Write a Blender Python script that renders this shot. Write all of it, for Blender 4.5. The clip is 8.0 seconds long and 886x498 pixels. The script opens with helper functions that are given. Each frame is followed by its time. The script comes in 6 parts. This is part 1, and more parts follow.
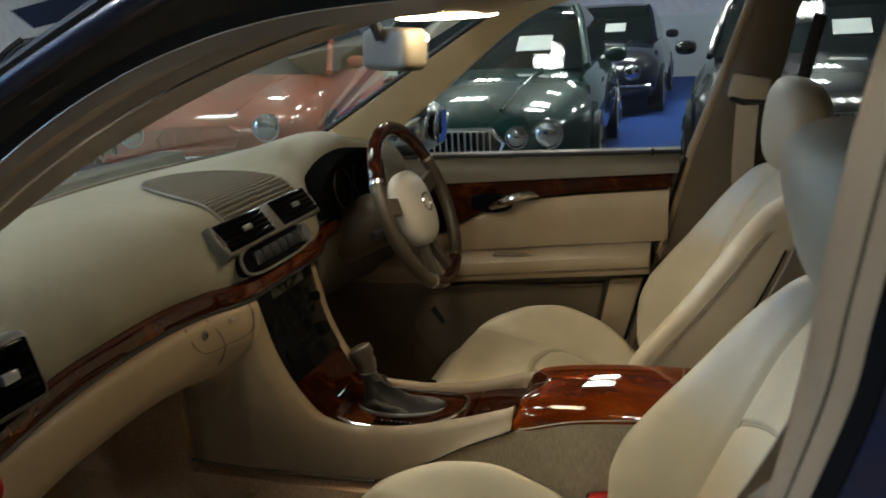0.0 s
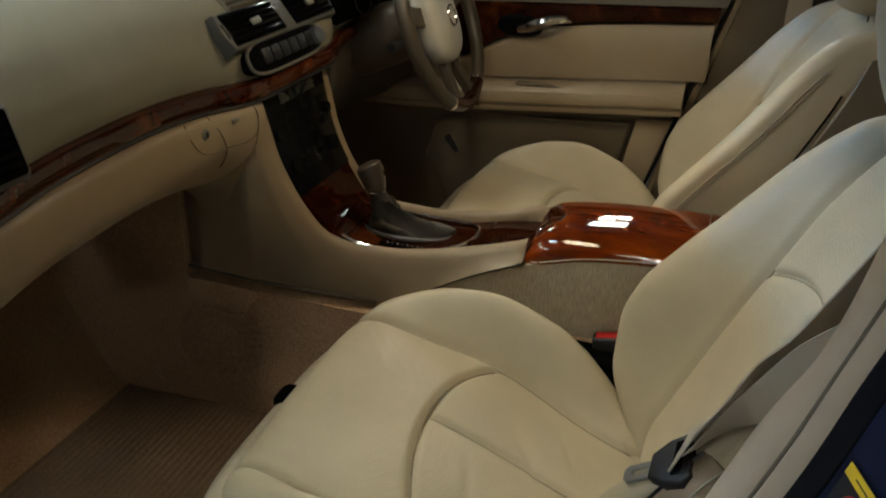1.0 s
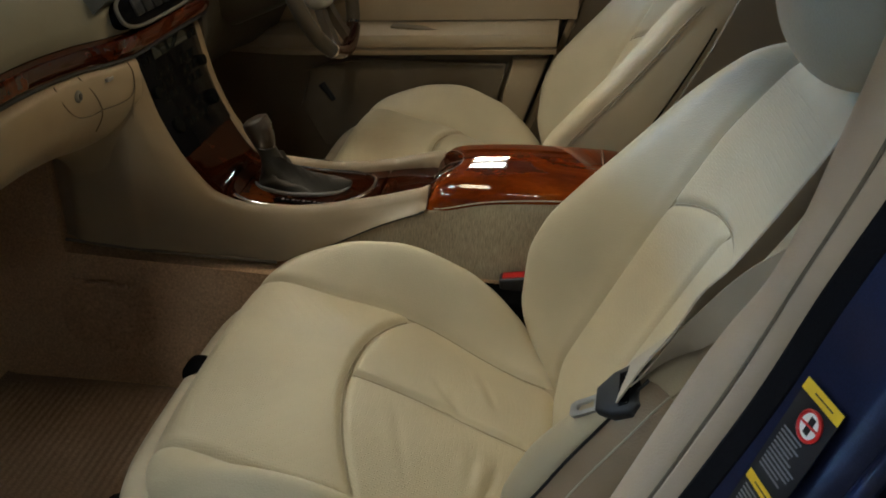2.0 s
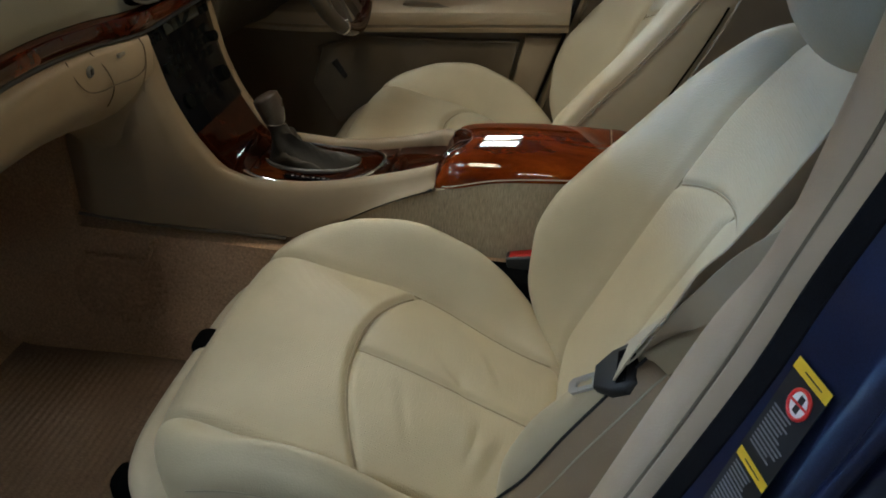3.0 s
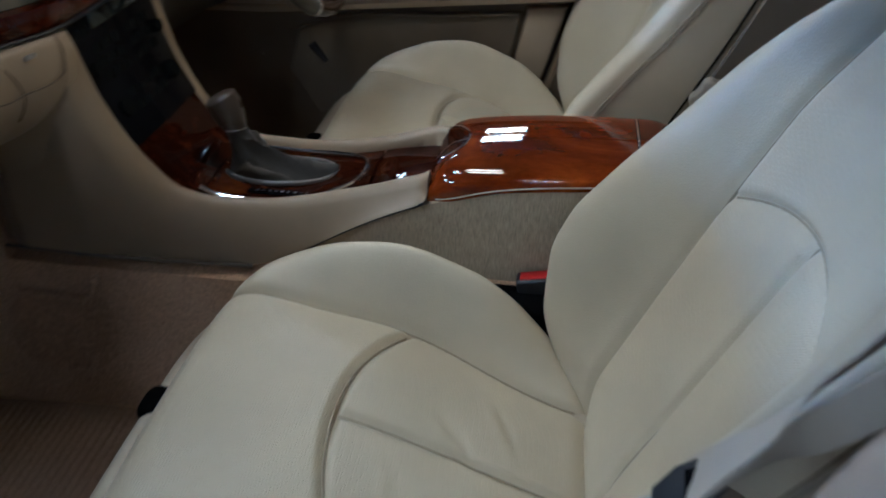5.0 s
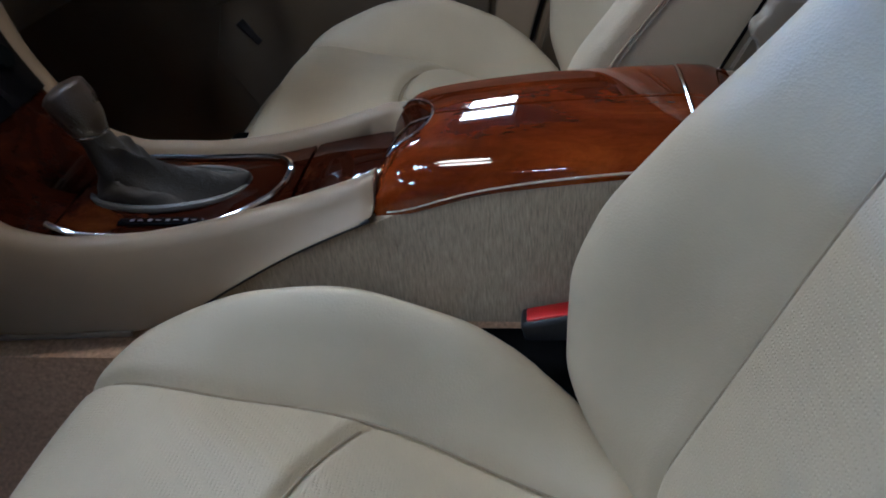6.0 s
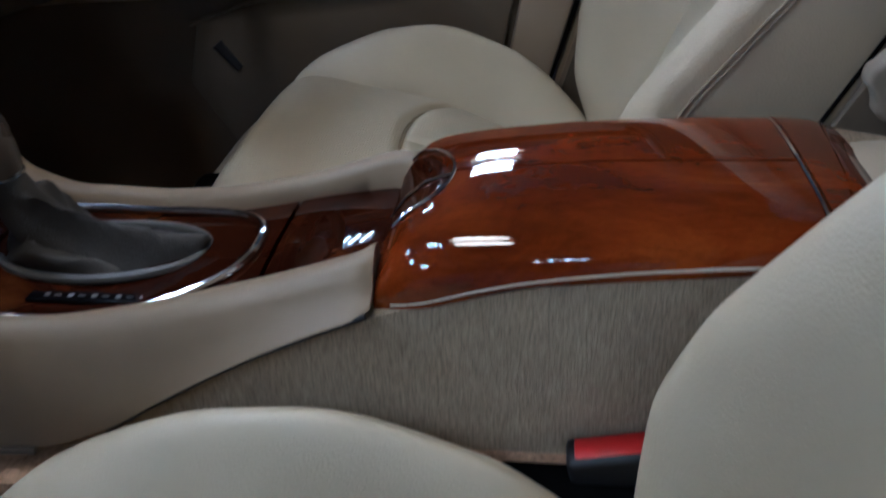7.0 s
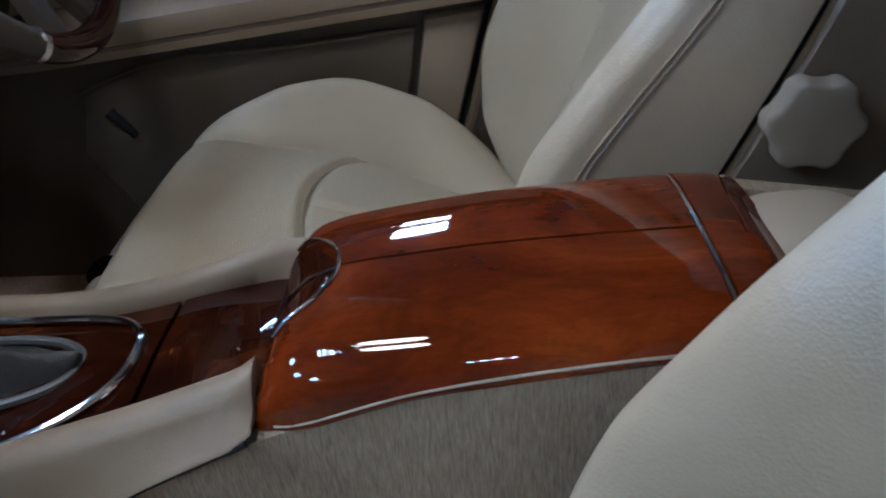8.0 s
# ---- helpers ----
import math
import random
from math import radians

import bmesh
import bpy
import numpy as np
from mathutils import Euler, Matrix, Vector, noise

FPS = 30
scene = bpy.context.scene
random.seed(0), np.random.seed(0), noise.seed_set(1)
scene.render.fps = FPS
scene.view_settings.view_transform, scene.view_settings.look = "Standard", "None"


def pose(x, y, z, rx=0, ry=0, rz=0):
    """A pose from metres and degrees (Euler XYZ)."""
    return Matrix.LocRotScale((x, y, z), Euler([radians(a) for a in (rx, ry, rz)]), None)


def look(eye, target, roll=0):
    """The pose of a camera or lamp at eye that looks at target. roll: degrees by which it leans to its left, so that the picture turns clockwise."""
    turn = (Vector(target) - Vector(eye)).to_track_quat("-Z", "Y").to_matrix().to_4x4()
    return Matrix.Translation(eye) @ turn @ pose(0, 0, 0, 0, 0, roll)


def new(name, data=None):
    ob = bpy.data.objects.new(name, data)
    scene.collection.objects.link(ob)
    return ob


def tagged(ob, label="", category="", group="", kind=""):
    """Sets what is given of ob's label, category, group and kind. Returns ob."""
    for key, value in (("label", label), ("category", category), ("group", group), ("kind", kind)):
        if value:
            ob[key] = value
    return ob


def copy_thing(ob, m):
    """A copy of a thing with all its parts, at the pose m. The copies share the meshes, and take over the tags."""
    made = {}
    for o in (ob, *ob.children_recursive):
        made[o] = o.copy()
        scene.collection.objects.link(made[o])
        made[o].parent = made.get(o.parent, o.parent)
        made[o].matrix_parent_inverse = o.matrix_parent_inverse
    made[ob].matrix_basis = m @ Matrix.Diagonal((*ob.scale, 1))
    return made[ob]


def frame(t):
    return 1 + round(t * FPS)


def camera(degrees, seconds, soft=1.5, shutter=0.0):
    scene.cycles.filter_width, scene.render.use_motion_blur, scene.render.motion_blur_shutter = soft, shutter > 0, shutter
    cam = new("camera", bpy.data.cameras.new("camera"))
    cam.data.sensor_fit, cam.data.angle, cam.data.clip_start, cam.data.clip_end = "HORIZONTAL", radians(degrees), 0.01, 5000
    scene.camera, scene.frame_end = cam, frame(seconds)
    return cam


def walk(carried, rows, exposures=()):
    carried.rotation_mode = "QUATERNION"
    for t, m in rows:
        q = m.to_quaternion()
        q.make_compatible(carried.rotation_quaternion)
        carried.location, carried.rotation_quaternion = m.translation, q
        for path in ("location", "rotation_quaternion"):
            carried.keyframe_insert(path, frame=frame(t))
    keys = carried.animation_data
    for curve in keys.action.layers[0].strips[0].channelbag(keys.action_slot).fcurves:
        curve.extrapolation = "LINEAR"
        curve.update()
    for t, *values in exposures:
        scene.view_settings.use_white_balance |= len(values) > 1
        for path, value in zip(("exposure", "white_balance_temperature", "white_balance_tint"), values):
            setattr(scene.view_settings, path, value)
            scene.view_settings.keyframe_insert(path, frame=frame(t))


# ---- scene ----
cam = camera(57.0, 8.0, 1.8, 0.4)
PATH = [
    (0, (0.269, -1.28, 1.302), (-0.322, 0.555, 0.767), -3.2),
    (0.2, (0.242, -1.272, 1.298), (-0.361, 0.548, 0.729), -2.5),
    (0.5, (0.253, -1.227, 1.269), (-0.333, 0.541, 0.541), -1.1),
    (0.6, (0.223, -1.247, 1.279), (-0.294, 0.522, 0.501), 0.1),
    (1, (0.226, -1.216, 1.241), (-0.336, 0.481, 0.344), 1.5),
    (1.5, (0.194, -1.199, 1.235), (-0.166, 0.5, 0.242), 0.5),
    (2, (0.158, -1.216, 1.237), (-0.058, 0.501, 0.234), 2.4),
    (2.2, (0.153, -1.22, 1.239), (-0.059, 0.472, 0.195), 2.2),
    (3.3, (0.182, -1.223, 1.241), (-0.091, 0.457, 0.189), 2.0),
    (3.5, (0.191, -1.228, 1.242), (-0.121, 0.434, 0.175), 1.0),
    (4, (0.231, -1.223, 1.243), (-0.3, 0.418, 0.23), 0.2),
    (4.5, (0.238, -1.181, 1.23), (-0.299, 0.408, 0.14), 0.9),
    (5, (0.149, -0.997, 1.188), (-0.104, 0.645, 0.075), 0.0),
    (5.2, (0.128, -0.907, 1.14), (-0.099, 0.721, 0.001), -3.6),
    (6.3, (0.141, -0.617, 0.986), (-0.118, 1.017, -0.138), -5.9),
    (6.5, (0.131, -0.581, 0.969), (-0.097, 1.046, -0.171), -5.3),
    (7, (0.087, -0.496, 0.948), (-0.134, 1.185, -0.113), -2.6),
    (7.5, (0.099, -0.448, 0.959), (-0.058, 1.281, -0.034), -2.4),
    (8, (0.121, -0.434, 0.964), (0.032, 1.281, -0.061), -5.3),
]
walk(cam, [(t, look(eye, target, roll)) for t, eye, target, roll in PATH], [(0.0, 0.22, 6000, 2), (0.6, 0.13, 6000, 0), (1.5, 0.02, 5900, 0), (2.2, 0.04, 5750, 0), (3.5, 0.09, 5050, 0), (5.0, 0.10, 4450, 6), (6.5, 0.08, 4320, 11), (8.0, 0.09, 4250, 10)])


# ---- world and large lights ----
world = bpy.data.worlds.new("night")
scene.world = world
world.use_nodes = True
world.node_tree.nodes["Background"].inputs[0].default_value = (0.10, 0.13, 0.2, 1)
world.node_tree.nodes["Background"].inputs[1].default_value = 0.02


# ---- materials ----
def material(name, colour=(0.5, 0.5, 0.5), rough=0.5, metal=0.0, coat=0.0, coat_rough=0.03, spec=0.5):
    mat = bpy.data.materials.new(name)
    mat.use_nodes = True
    b = mat.node_tree.nodes["Principled BSDF"]
    b.inputs["Base Color"].default_value = (*colour, 1)
    b.inputs["Roughness"].default_value = rough
    b.inputs["Metallic"].default_value = metal
    b.inputs["Coat Weight"].default_value = coat
    b.inputs["Coat Roughness"].default_value = coat_rough
    b.inputs["Specular IOR Level"].default_value = spec
    return mat


class Nodes:
    """Short hand for building a node tree."""

    def __init__(self, mat):
        self.tree, self.out = mat.node_tree, mat.node_tree.nodes["Principled BSDF"]

    def add(self, kind, **values):
        node = self.tree.nodes.new(kind)
        for key, value in values.items():
            node.inputs[key.replace("_", " ")].default_value = value
        return node

    def link(self, a, b):
        self.tree.links.new(a, b)

    def coords(self, scale=(1, 1, 1), turn=(0, 0, 0)):
        c, m = self.add("ShaderNodeTexCoord"), self.add("ShaderNodeMapping", Scale=scale, Rotation=turn)
        self.link(c.outputs["Object"], m.inputs["Vector"])
        return m.outputs["Vector"]

    def noise(self, vector, scale, detail=3.0, rough=0.5, distort=0.0):
        n = self.add("ShaderNodeTexNoise", Scale=scale, Detail=detail, Roughness=rough, Distortion=distort)
        self.link(vector, n.inputs["Vector"])
        return n.outputs["Fac"]

    def ramp(self, fac, stops):
        r = self.add("ShaderNodeValToRGB")
        el = r.color_ramp.elements
        while len(el) < len(stops):
            el.new(0.5)
        for e, (p, c) in zip(el, stops):
            e.position, e.color = p, (*c, 1)
        self.link(fac, r.inputs["Fac"])
        return r.outputs["Color"]

    def bump(self, height, strength, distance, normal=None):
        b = self.add("ShaderNodeBump", Strength=strength, Distance=distance)
        self.link(height, b.inputs["Height"])
        if normal:
            self.link(normal, b.inputs["Normal"])
        return b.outputs["Normal"]

    def colour(self, c):
        self.link(c, self.out.inputs["Base Color"])

    def rough(self, fac, low, high):
        m = self.add("ShaderNodeMapRange")
        m.inputs["To Min"].default_value, m.inputs["To Max"].default_value = low, high
        self.link(fac, m.inputs["Value"])
        self.link(m.outputs["Result"], self.out.inputs["Roughness"])

    def normal(self, n):
        self.link(n, self.out.inputs["Normal"])


def mix3(c, k):
    return tuple(min(1.0, v * k) for v in c)


def leather(name, c, rough=0.41, ribs=False):
    mat = material(name, c, rough)
    n = Nodes(mat)
    v = n.coords()
    large = n.noise(v, 7.0, 3.0)
    n.colour(n.ramp(large, [(0.3, mix3(c, 0.90)), (0.7, mix3(c, 1.05))]))
    n.rough(n.noise(v, 30.0, 2.0), rough - 0.06, rough + 0.08)
    cell = n.add("ShaderNodeTexVoronoi", Scale=520.0)
    n.link(v, cell.inputs["Vector"])
    fold = n.bump(n.noise(v, 22.0, 2.0, 0.5, 0.4), 0.10, 0.004)
    grain = n.bump(cell.outputs["Distance"], 0.27, 0.0008, fold)
    if ribs:
        hole = n.add("ShaderNodeTexVoronoi", Scale=330.0, Randomness=0.08)
        n.link(v, hole.inputs["Vector"])
        grain = n.bump(n.ramp(hole.outputs["Distance"], [(0.22, (0, 0, 0)), (0.42, (1, 1, 1))]), 0.5, 0.0008, grain)
    n.normal(grain)
    return mat


def plastic(name, c, rough=0.5, grain=0.15):
    mat = material(name, c, rough)
    n = Nodes(mat)
    v = n.coords()
    n.colour(n.ramp(n.noise(v, 9.0, 4.0), [(0.3, mix3(c, 0.9)), (0.7, mix3(c, 1.06))]))
    n.rough(n.noise(v, 40.0), rough - 0.05, rough + 0.1)
    n.normal(n.bump(n.noise(v, 900.0, 2.0), grain, 0.0006))
    return mat


def burl(name, dark, mid, light, scale=1.0, coat=1.0):
    mat = material(name, mid, 0.5, coat=coat, coat_rough=0.02, spec=0.0)
    n = Nodes(mat)
    v = n.coords((1.0 * scale, 1.5 * scale, 1.4 * scale))
    figure = n.noise(v, 8.0, 8.0, 0.62, 0.7)
    base = n.ramp(figure, [(0.28, dark), (0.42, mix3(mid, 0.62)), (0.55, mid), (0.74, light)])
    swirl = n.noise(n.coords((3.0 * scale, 14.0 * scale, 12.0 * scale)), 6.0, 5.0, 0.6, 2.2)
    streak = n.ramp(swirl, [(0.30, (0.55, 0.50, 0.48)), (0.62, (1.08, 1.08, 1.08))])
    fleck = n.noise(v, 75.0, 4.0, 0.65, 1.0)
    dots = n.ramp(fleck, [(0.34, (0.30, 0.24, 0.22)), (0.48, (1, 1, 1))])
    veil = n.add("ShaderNodeMixRGB")
    veil.blend_type = "MULTIPLY"
    veil.inputs["Fac"].default_value = 0.4
    n.link(base, veil.inputs["Color1"])
    n.link(streak, veil.inputs["Color2"])
    blend = n.add("ShaderNodeMixRGB")
    blend.blend_type = "MULTIPLY"
    blend.inputs["Fac"].default_value = 0.2
    n.link(veil.outputs["Color"], blend.inputs["Color1"])
    n.link(dots, blend.inputs["Color2"])
    n.colour(blend.outputs["Color"])
    return mat


def carpet(name, c, stretch=(1, 1, 1), scale=260.0, depth=0.6):
    mat = material(name, c, 0.95, spec=0.15)
    n = Nodes(mat)
    v = n.coords(stretch)
    pile = n.noise(v, scale, 4.0, 0.7)
    worn = n.noise(n.coords(), 6.0, 4.0)
    base = n.ramp(pile, [(0.3, mix3(c, 0.62)), (0.7, mix3(c, 1.3))])
    wear = n.ramp(worn, [(0.3, (0.78, 0.76, 0.74)), (0.7, (1, 1, 1))])
    blend = n.add("ShaderNodeMixRGB")
    blend.blend_type = "MULTIPLY"
    blend.inputs["Fac"].default_value = 1.0
    n.link(base, blend.inputs["Color1"])
    n.link(wear, blend.inputs["Color2"])
    n.colour(blend.outputs["Color"])
    n.normal(n.bump(pile, depth, 0.003))
    return mat


def paint(name, c, metal=0.3, flake=True, spec=0.5):
    mat = material(name, c, 0.36, metal, coat=1.0, coat_rough=0.02, spec=spec)
    n = Nodes(mat)
    v = n.coords()
    n.colour(n.ramp(n.noise(v, 900.0 if flake else 5.0, 1.0), [(0.3, mix3(c, 0.85)), (0.7, mix3(c, 1.2))]))
    n.normal(n.bump(n.noise(v, 3.0, 2.0), 0.02, 0.02))
    return mat


def clear_glass(name, tint=(0.93, 0.97, 0.95), glare=0.05):
    mat = bpy.data.materials.new(name)
    mat.use_nodes = True
    t = mat.node_tree
    t.nodes.clear()
    out, mix = t.nodes.new("ShaderNodeOutputMaterial"), t.nodes.new("ShaderNodeMixShader")
    see, gloss, edge = t.nodes.new("ShaderNodeBsdfTransparent"), t.nodes.new("ShaderNodeBsdfGlossy"), t.nodes.new("ShaderNodeLayerWeight")
    power, level = t.nodes.new("ShaderNodeMath"), t.nodes.new("ShaderNodeMath")
    power.operation, level.operation = "POWER", "MULTIPLY_ADD"
    power.inputs[1].default_value, level.inputs[1].default_value, level.inputs[2].default_value = 4.0, 0.6, glare
    see.inputs["Color"].default_value = (*tint, 1)
    gloss.inputs["Roughness"].default_value = 0.01
    t.links.new(edge.outputs["Facing"], power.inputs[0])
    t.links.new(power.outputs[0], level.inputs[0])
    t.links.new(level.outputs[0], mix.inputs[0])
    t.links.new(see.outputs[0], mix.inputs[1])
    t.links.new(gloss.outputs[0], mix.inputs[2])
    t.links.new(mix.outputs[0], out.inputs["Surface"])
    return mat


def glow(name, c, strength):
    mat = material(name, (0.8, 0.8, 0.8), 0.5)
    b = mat.node_tree.nodes["Principled BSDF"]
    b.inputs["Emission Color"].default_value = (*c, 1)
    b.inputs["Emission Strength"].default_value = strength
    return mat


CREAM = (0.58, 0.50, 0.345)
M_LEATHER = leather("cream_leather", CREAM)
M_LEATHER_PANEL = leather("cream_leather_perforated", CREAM, 0.45, True)
# the seats' cream, darkened to carry the shade on the headrests
M_HEAD_SHADED = leather("cream_leather_headrest_shaded", mix3(CREAM, 0.68), 0.5)
M_STITCH = plastic("stitching_thread", (0.40, 0.35, 0.26), 0.8)
M_SEAM = plastic("dark_joint_thread", (0.10, 0.08, 0.055), 0.85)
M_SEAM_SOFT = plastic("cream_seam_thread", (0.36, 0.30, 0.205), 0.8)
M_SEAM_LID = plastic("brown_panel_gap", (0.15, 0.11, 0.07), 0.8)
M_TRIM = plastic("beige_trim_plastic", (0.48, 0.41, 0.295), 0.5, 0.25)
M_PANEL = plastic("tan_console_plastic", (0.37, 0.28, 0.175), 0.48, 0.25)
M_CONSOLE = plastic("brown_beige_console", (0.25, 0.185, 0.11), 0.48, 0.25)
M_SLAT = material("matt_black_slat", (0.003, 0.003, 0.003), 0.9, spec=0.0)
M_TRIM_SOFT = leather("beige_soft_trim", (0.37, 0.295, 0.20), 0.52)
# taupe of its own, taken darker for the shade low on the driver's side
M_TRIM_SHADED = plastic("shaded_taupe_trim", (0.138, 0.109, 0.073), 0.55, 0.25)
M_DASH = leather("dash_cream_skin", (0.22, 0.195, 0.135), 0.62)
M_WOOD = burl("burl_walnut_red", (0.060, 0.0080, 0.0012), (0.165, 0.027, 0.0020), (0.28, 0.064, 0.005))
M_WOOD_DASH = burl("burl_walnut_dash", (0.008, 0.002, 0.001), (0.050, 0.0085, 0.002), (0.13, 0.026, 0.004), 1.3, 1.0)
M_WOOD_RIM = burl("burl_walnut_rim", (0.010, 0.003, 0.002), (0.035, 0.009, 0.004), (0.085, 0.026, 0.007), 2.0)
M_WOOD_DARK = burl("burl_walnut_dark", (0.008, 0.0022, 0.0012), (0.030, 0.0068, 0.0022), (0.095, 0.027, 0.005), 1.6, 0.5)
M_BLACK = plastic("black_plastic", (0.008, 0.008, 0.009), 0.45, 0.1)
M_GLOSS_BLACK = material("gloss_black", (0.004, 0.004, 0.005), 0.14, spec=0.06)
M_RUBBER = plastic("black_rubber", (0.014, 0.014, 0.016), 0.62, 0.2)
M_CHROME = material("chrome", (0.78, 0.78, 0.80), 0.12, 1.0)
M_SATIN = material("satin_metal", (0.55, 0.55, 0.56), 0.32, 1.0)
M_CARPET = carpet("brown_carpet", (0.52, 0.335, 0.195))
M_CARPET_WORN = carpet("soiled_carpet", (0.46, 0.288, 0.165), (1, 1, 1), 150.0, 0.9)
M_SEAL = carpet("black_fabric_seal", (0.006, 0.006, 0.008), (1, 1, 1), 700.0, 0.2)
M_MAT = carpet("ribbed_brown_mat", (0.225, 0.155, 0.105), (1.0, 3.0, 1.0), 200.0, 0.6)
M_SIDE_CARPET = carpet("streaked_console_carpet", (0.42, 0.345, 0.235), (12.0, 12.0, 1.3), 50.0, 0.7)
M_WEBBING = plastic("beige_belt_webbing", (0.54, 0.47, 0.36), 0.75, 0.5)
M_LINING = carpet("beige_roof_lining", (0.42, 0.36, 0.27), (1, 1, 1), 500.0, 0.2)
M_BLUE = paint("dark_blue_paint", (0.016, 0.020, 0.056), 0.5)
# beige leather browned to carry the shade between seat and pillar
M_SIDE_PAD_SHADED = leather("shaded_beige_side_pad", (0.26, 0.19, 0.118), 0.55)
M_PILLAR = leather("pale_pillar_trim", (0.50, 0.395, 0.285), 0.48)
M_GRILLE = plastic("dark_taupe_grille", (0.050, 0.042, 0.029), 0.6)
M_RIB = plastic("taupe_grille_rib", (0.145, 0.125, 0.085), 0.6)
M_RAIL = leather("grey_beige_rail", (0.115, 0.098, 0.068), 0.55)
M_KEY = material("black_key", (0.005, 0.006, 0.006), 0.18, spec=0.05)
# taupe taken darker: the shadow on lower rim and column is in the colour
M_RIM_SHADED = leather("shaded_rim_leather", (0.06, 0.047, 0.032), 0.42)
M_RED = material("red_plastic", (0.55, 0.015, 0.012), 0.35)
M_GREY_LEATHER = leather("grey_gaiter_leather", (0.036, 0.031, 0.023), 0.6)
M_SURROUND = plastic("dark_taupe_surround", (0.085, 0.080, 0.068), 0.42)
M_GREY = plastic("grey_plastic", (0.15, 0.142, 0.122), 0.42)
M_HUB = leather("pale_grey_hub", (0.43, 0.41, 0.36), 0.45)
M_GLASS = clear_glass("window_glass")
M_SCREEN = clear_glass("windscreen_glass", (0.80, 0.88, 0.84), 0.20)
M_MIRROR = material("mirror_silver", (0.85, 0.86, 0.86), 0.02, 1.0)
M_DARK_GLASS = material("dark_car_glass", (0.010, 0.014, 0.014), 0.04)
M_PLASTIC_STRIP = material("clear_lilac_plastic", (0.45, 0.40, 0.48), 0.2)
M_PAPER = plastic("white_paper", (0.82, 0.82, 0.80), 0.8, 0.05)
M_YELLOW = material("yellow_label", (0.75, 0.50, 0.02), 0.45)
M_LABEL = plastic("black_label", (0.012, 0.012, 0.014), 0.35, 0.02)
M_PRINT = plastic("grey_print", (0.20, 0.20, 0.21), 0.6, 0.02)
M_SHELL = leather("taupe_shell_skin", (0.215, 0.175, 0.12), 0.55)
M_WHEEL = plastic("beige_grey_knob_plastic", (0.34, 0.30, 0.235), 0.5, 0.2)
M_KNOB = leather("taupe_knob_leather", (0.050, 0.036, 0.025), 0.28)
M_WHITE = plastic("white_print", (0.78, 0.78, 0.78), 0.5, 0.02)
M_LENS = glow("warm_lamp_lens", (1.0, 0.74, 0.46), 38.0)
# strong blue for the unseen lamps added ahead of the car
M_TUBE_FILL = glow("blue_fill_tube", (0.34, 0.60, 1.0), 225.0)
M_TUBE = glow("fluorescent_tube", (1.0, 0.94, 0.84), 92.0)


# ---- mesh building ----
ORIGIN = {}


def thing(name, at, label, category, group="", kind=""):
    ob = new(name)
    ob.location = at
    ob.empty_display_size = 0.05
    ORIGIN[ob.name] = Vector(at)
    return tagged(ob, label, category, group, kind)


def mesh_of(name, verts, faces, mat, off=(0, 0, 0), sharp=35.0):
    me = bpy.data.meshes.new(name)
    me.from_pydata([tuple(Vector(v) - Vector(off)) for v in verts], [], [tuple(int(i) for i in f) for f in faces])
    bm = bmesh.new()
    bm.from_mesh(me)
    bmesh.ops.recalc_face_normals(bm, faces=bm.faces)
    bm.to_mesh(me)
    bm.free()
    me.polygons.foreach_set("use_smooth", [True] * len(me.polygons))
    me.set_sharp_from_angle(angle=radians(sharp))
    if mat:
        me.materials.append(mat)
    return me


def part(name, shape, mat, parent, label="", sharp=35.0):
    """One mesh, given in world metres, under a thing or a part."""
    off = ORIGIN[parent.name]
    ob = new(name, mesh_of(name, *shape, mat, off, sharp))
    ob.parent = parent
    ORIGIN[ob.name] = off
    if label:
        ob["label"] = label
    return ob


def solid(name, shape, mat, label, category, kind="", sharp=35.0, group=""):
    """A top-level thing that is one mesh."""
    ob = new(name, mesh_of(name, *shape, mat, sharp=sharp))
    ORIGIN[ob.name] = Vector((0, 0, 0))
    return tagged(ob, label, category, group, kind)


def join(*shapes):
    verts, faces = [], []
    for v, f in shapes:
        n = len(verts)
        verts += [tuple(p) for p in v]
        faces += [tuple(i + n for i in face) for face in f]
    return verts, faces


def moved(shape, m):
    return [tuple(m @ Vector(p)) for p in shape[0]], shape[1]


def from_bm(bm):
    bm.verts.ensure_lookup_table()
    bm.verts.index_update()
    out = [tuple(v.co) for v in bm.verts], [tuple(v.index for v in f.verts) for f in bm.faces]
    bm.free()
    return out


def box(x0, x1, y0, y1, z0, z1, bev=0.003, seg=2):
    bm = bmesh.new()
    bmesh.ops.create_cube(bm, size=1.0)
    for v in bm.verts:
        v.co = Vector(((x0 + x1) / 2 + v.co.x * (x1 - x0), (y0 + y1) / 2 + v.co.y * (y1 - y0), (z0 + z1) / 2 + v.co.z * (z1 - z0)))
    if bev:
        bmesh.ops.bevel(bm, geom=list(bm.edges), offset=bev, segments=seg, affect="EDGES", profile=0.5)
    return from_bm(bm)


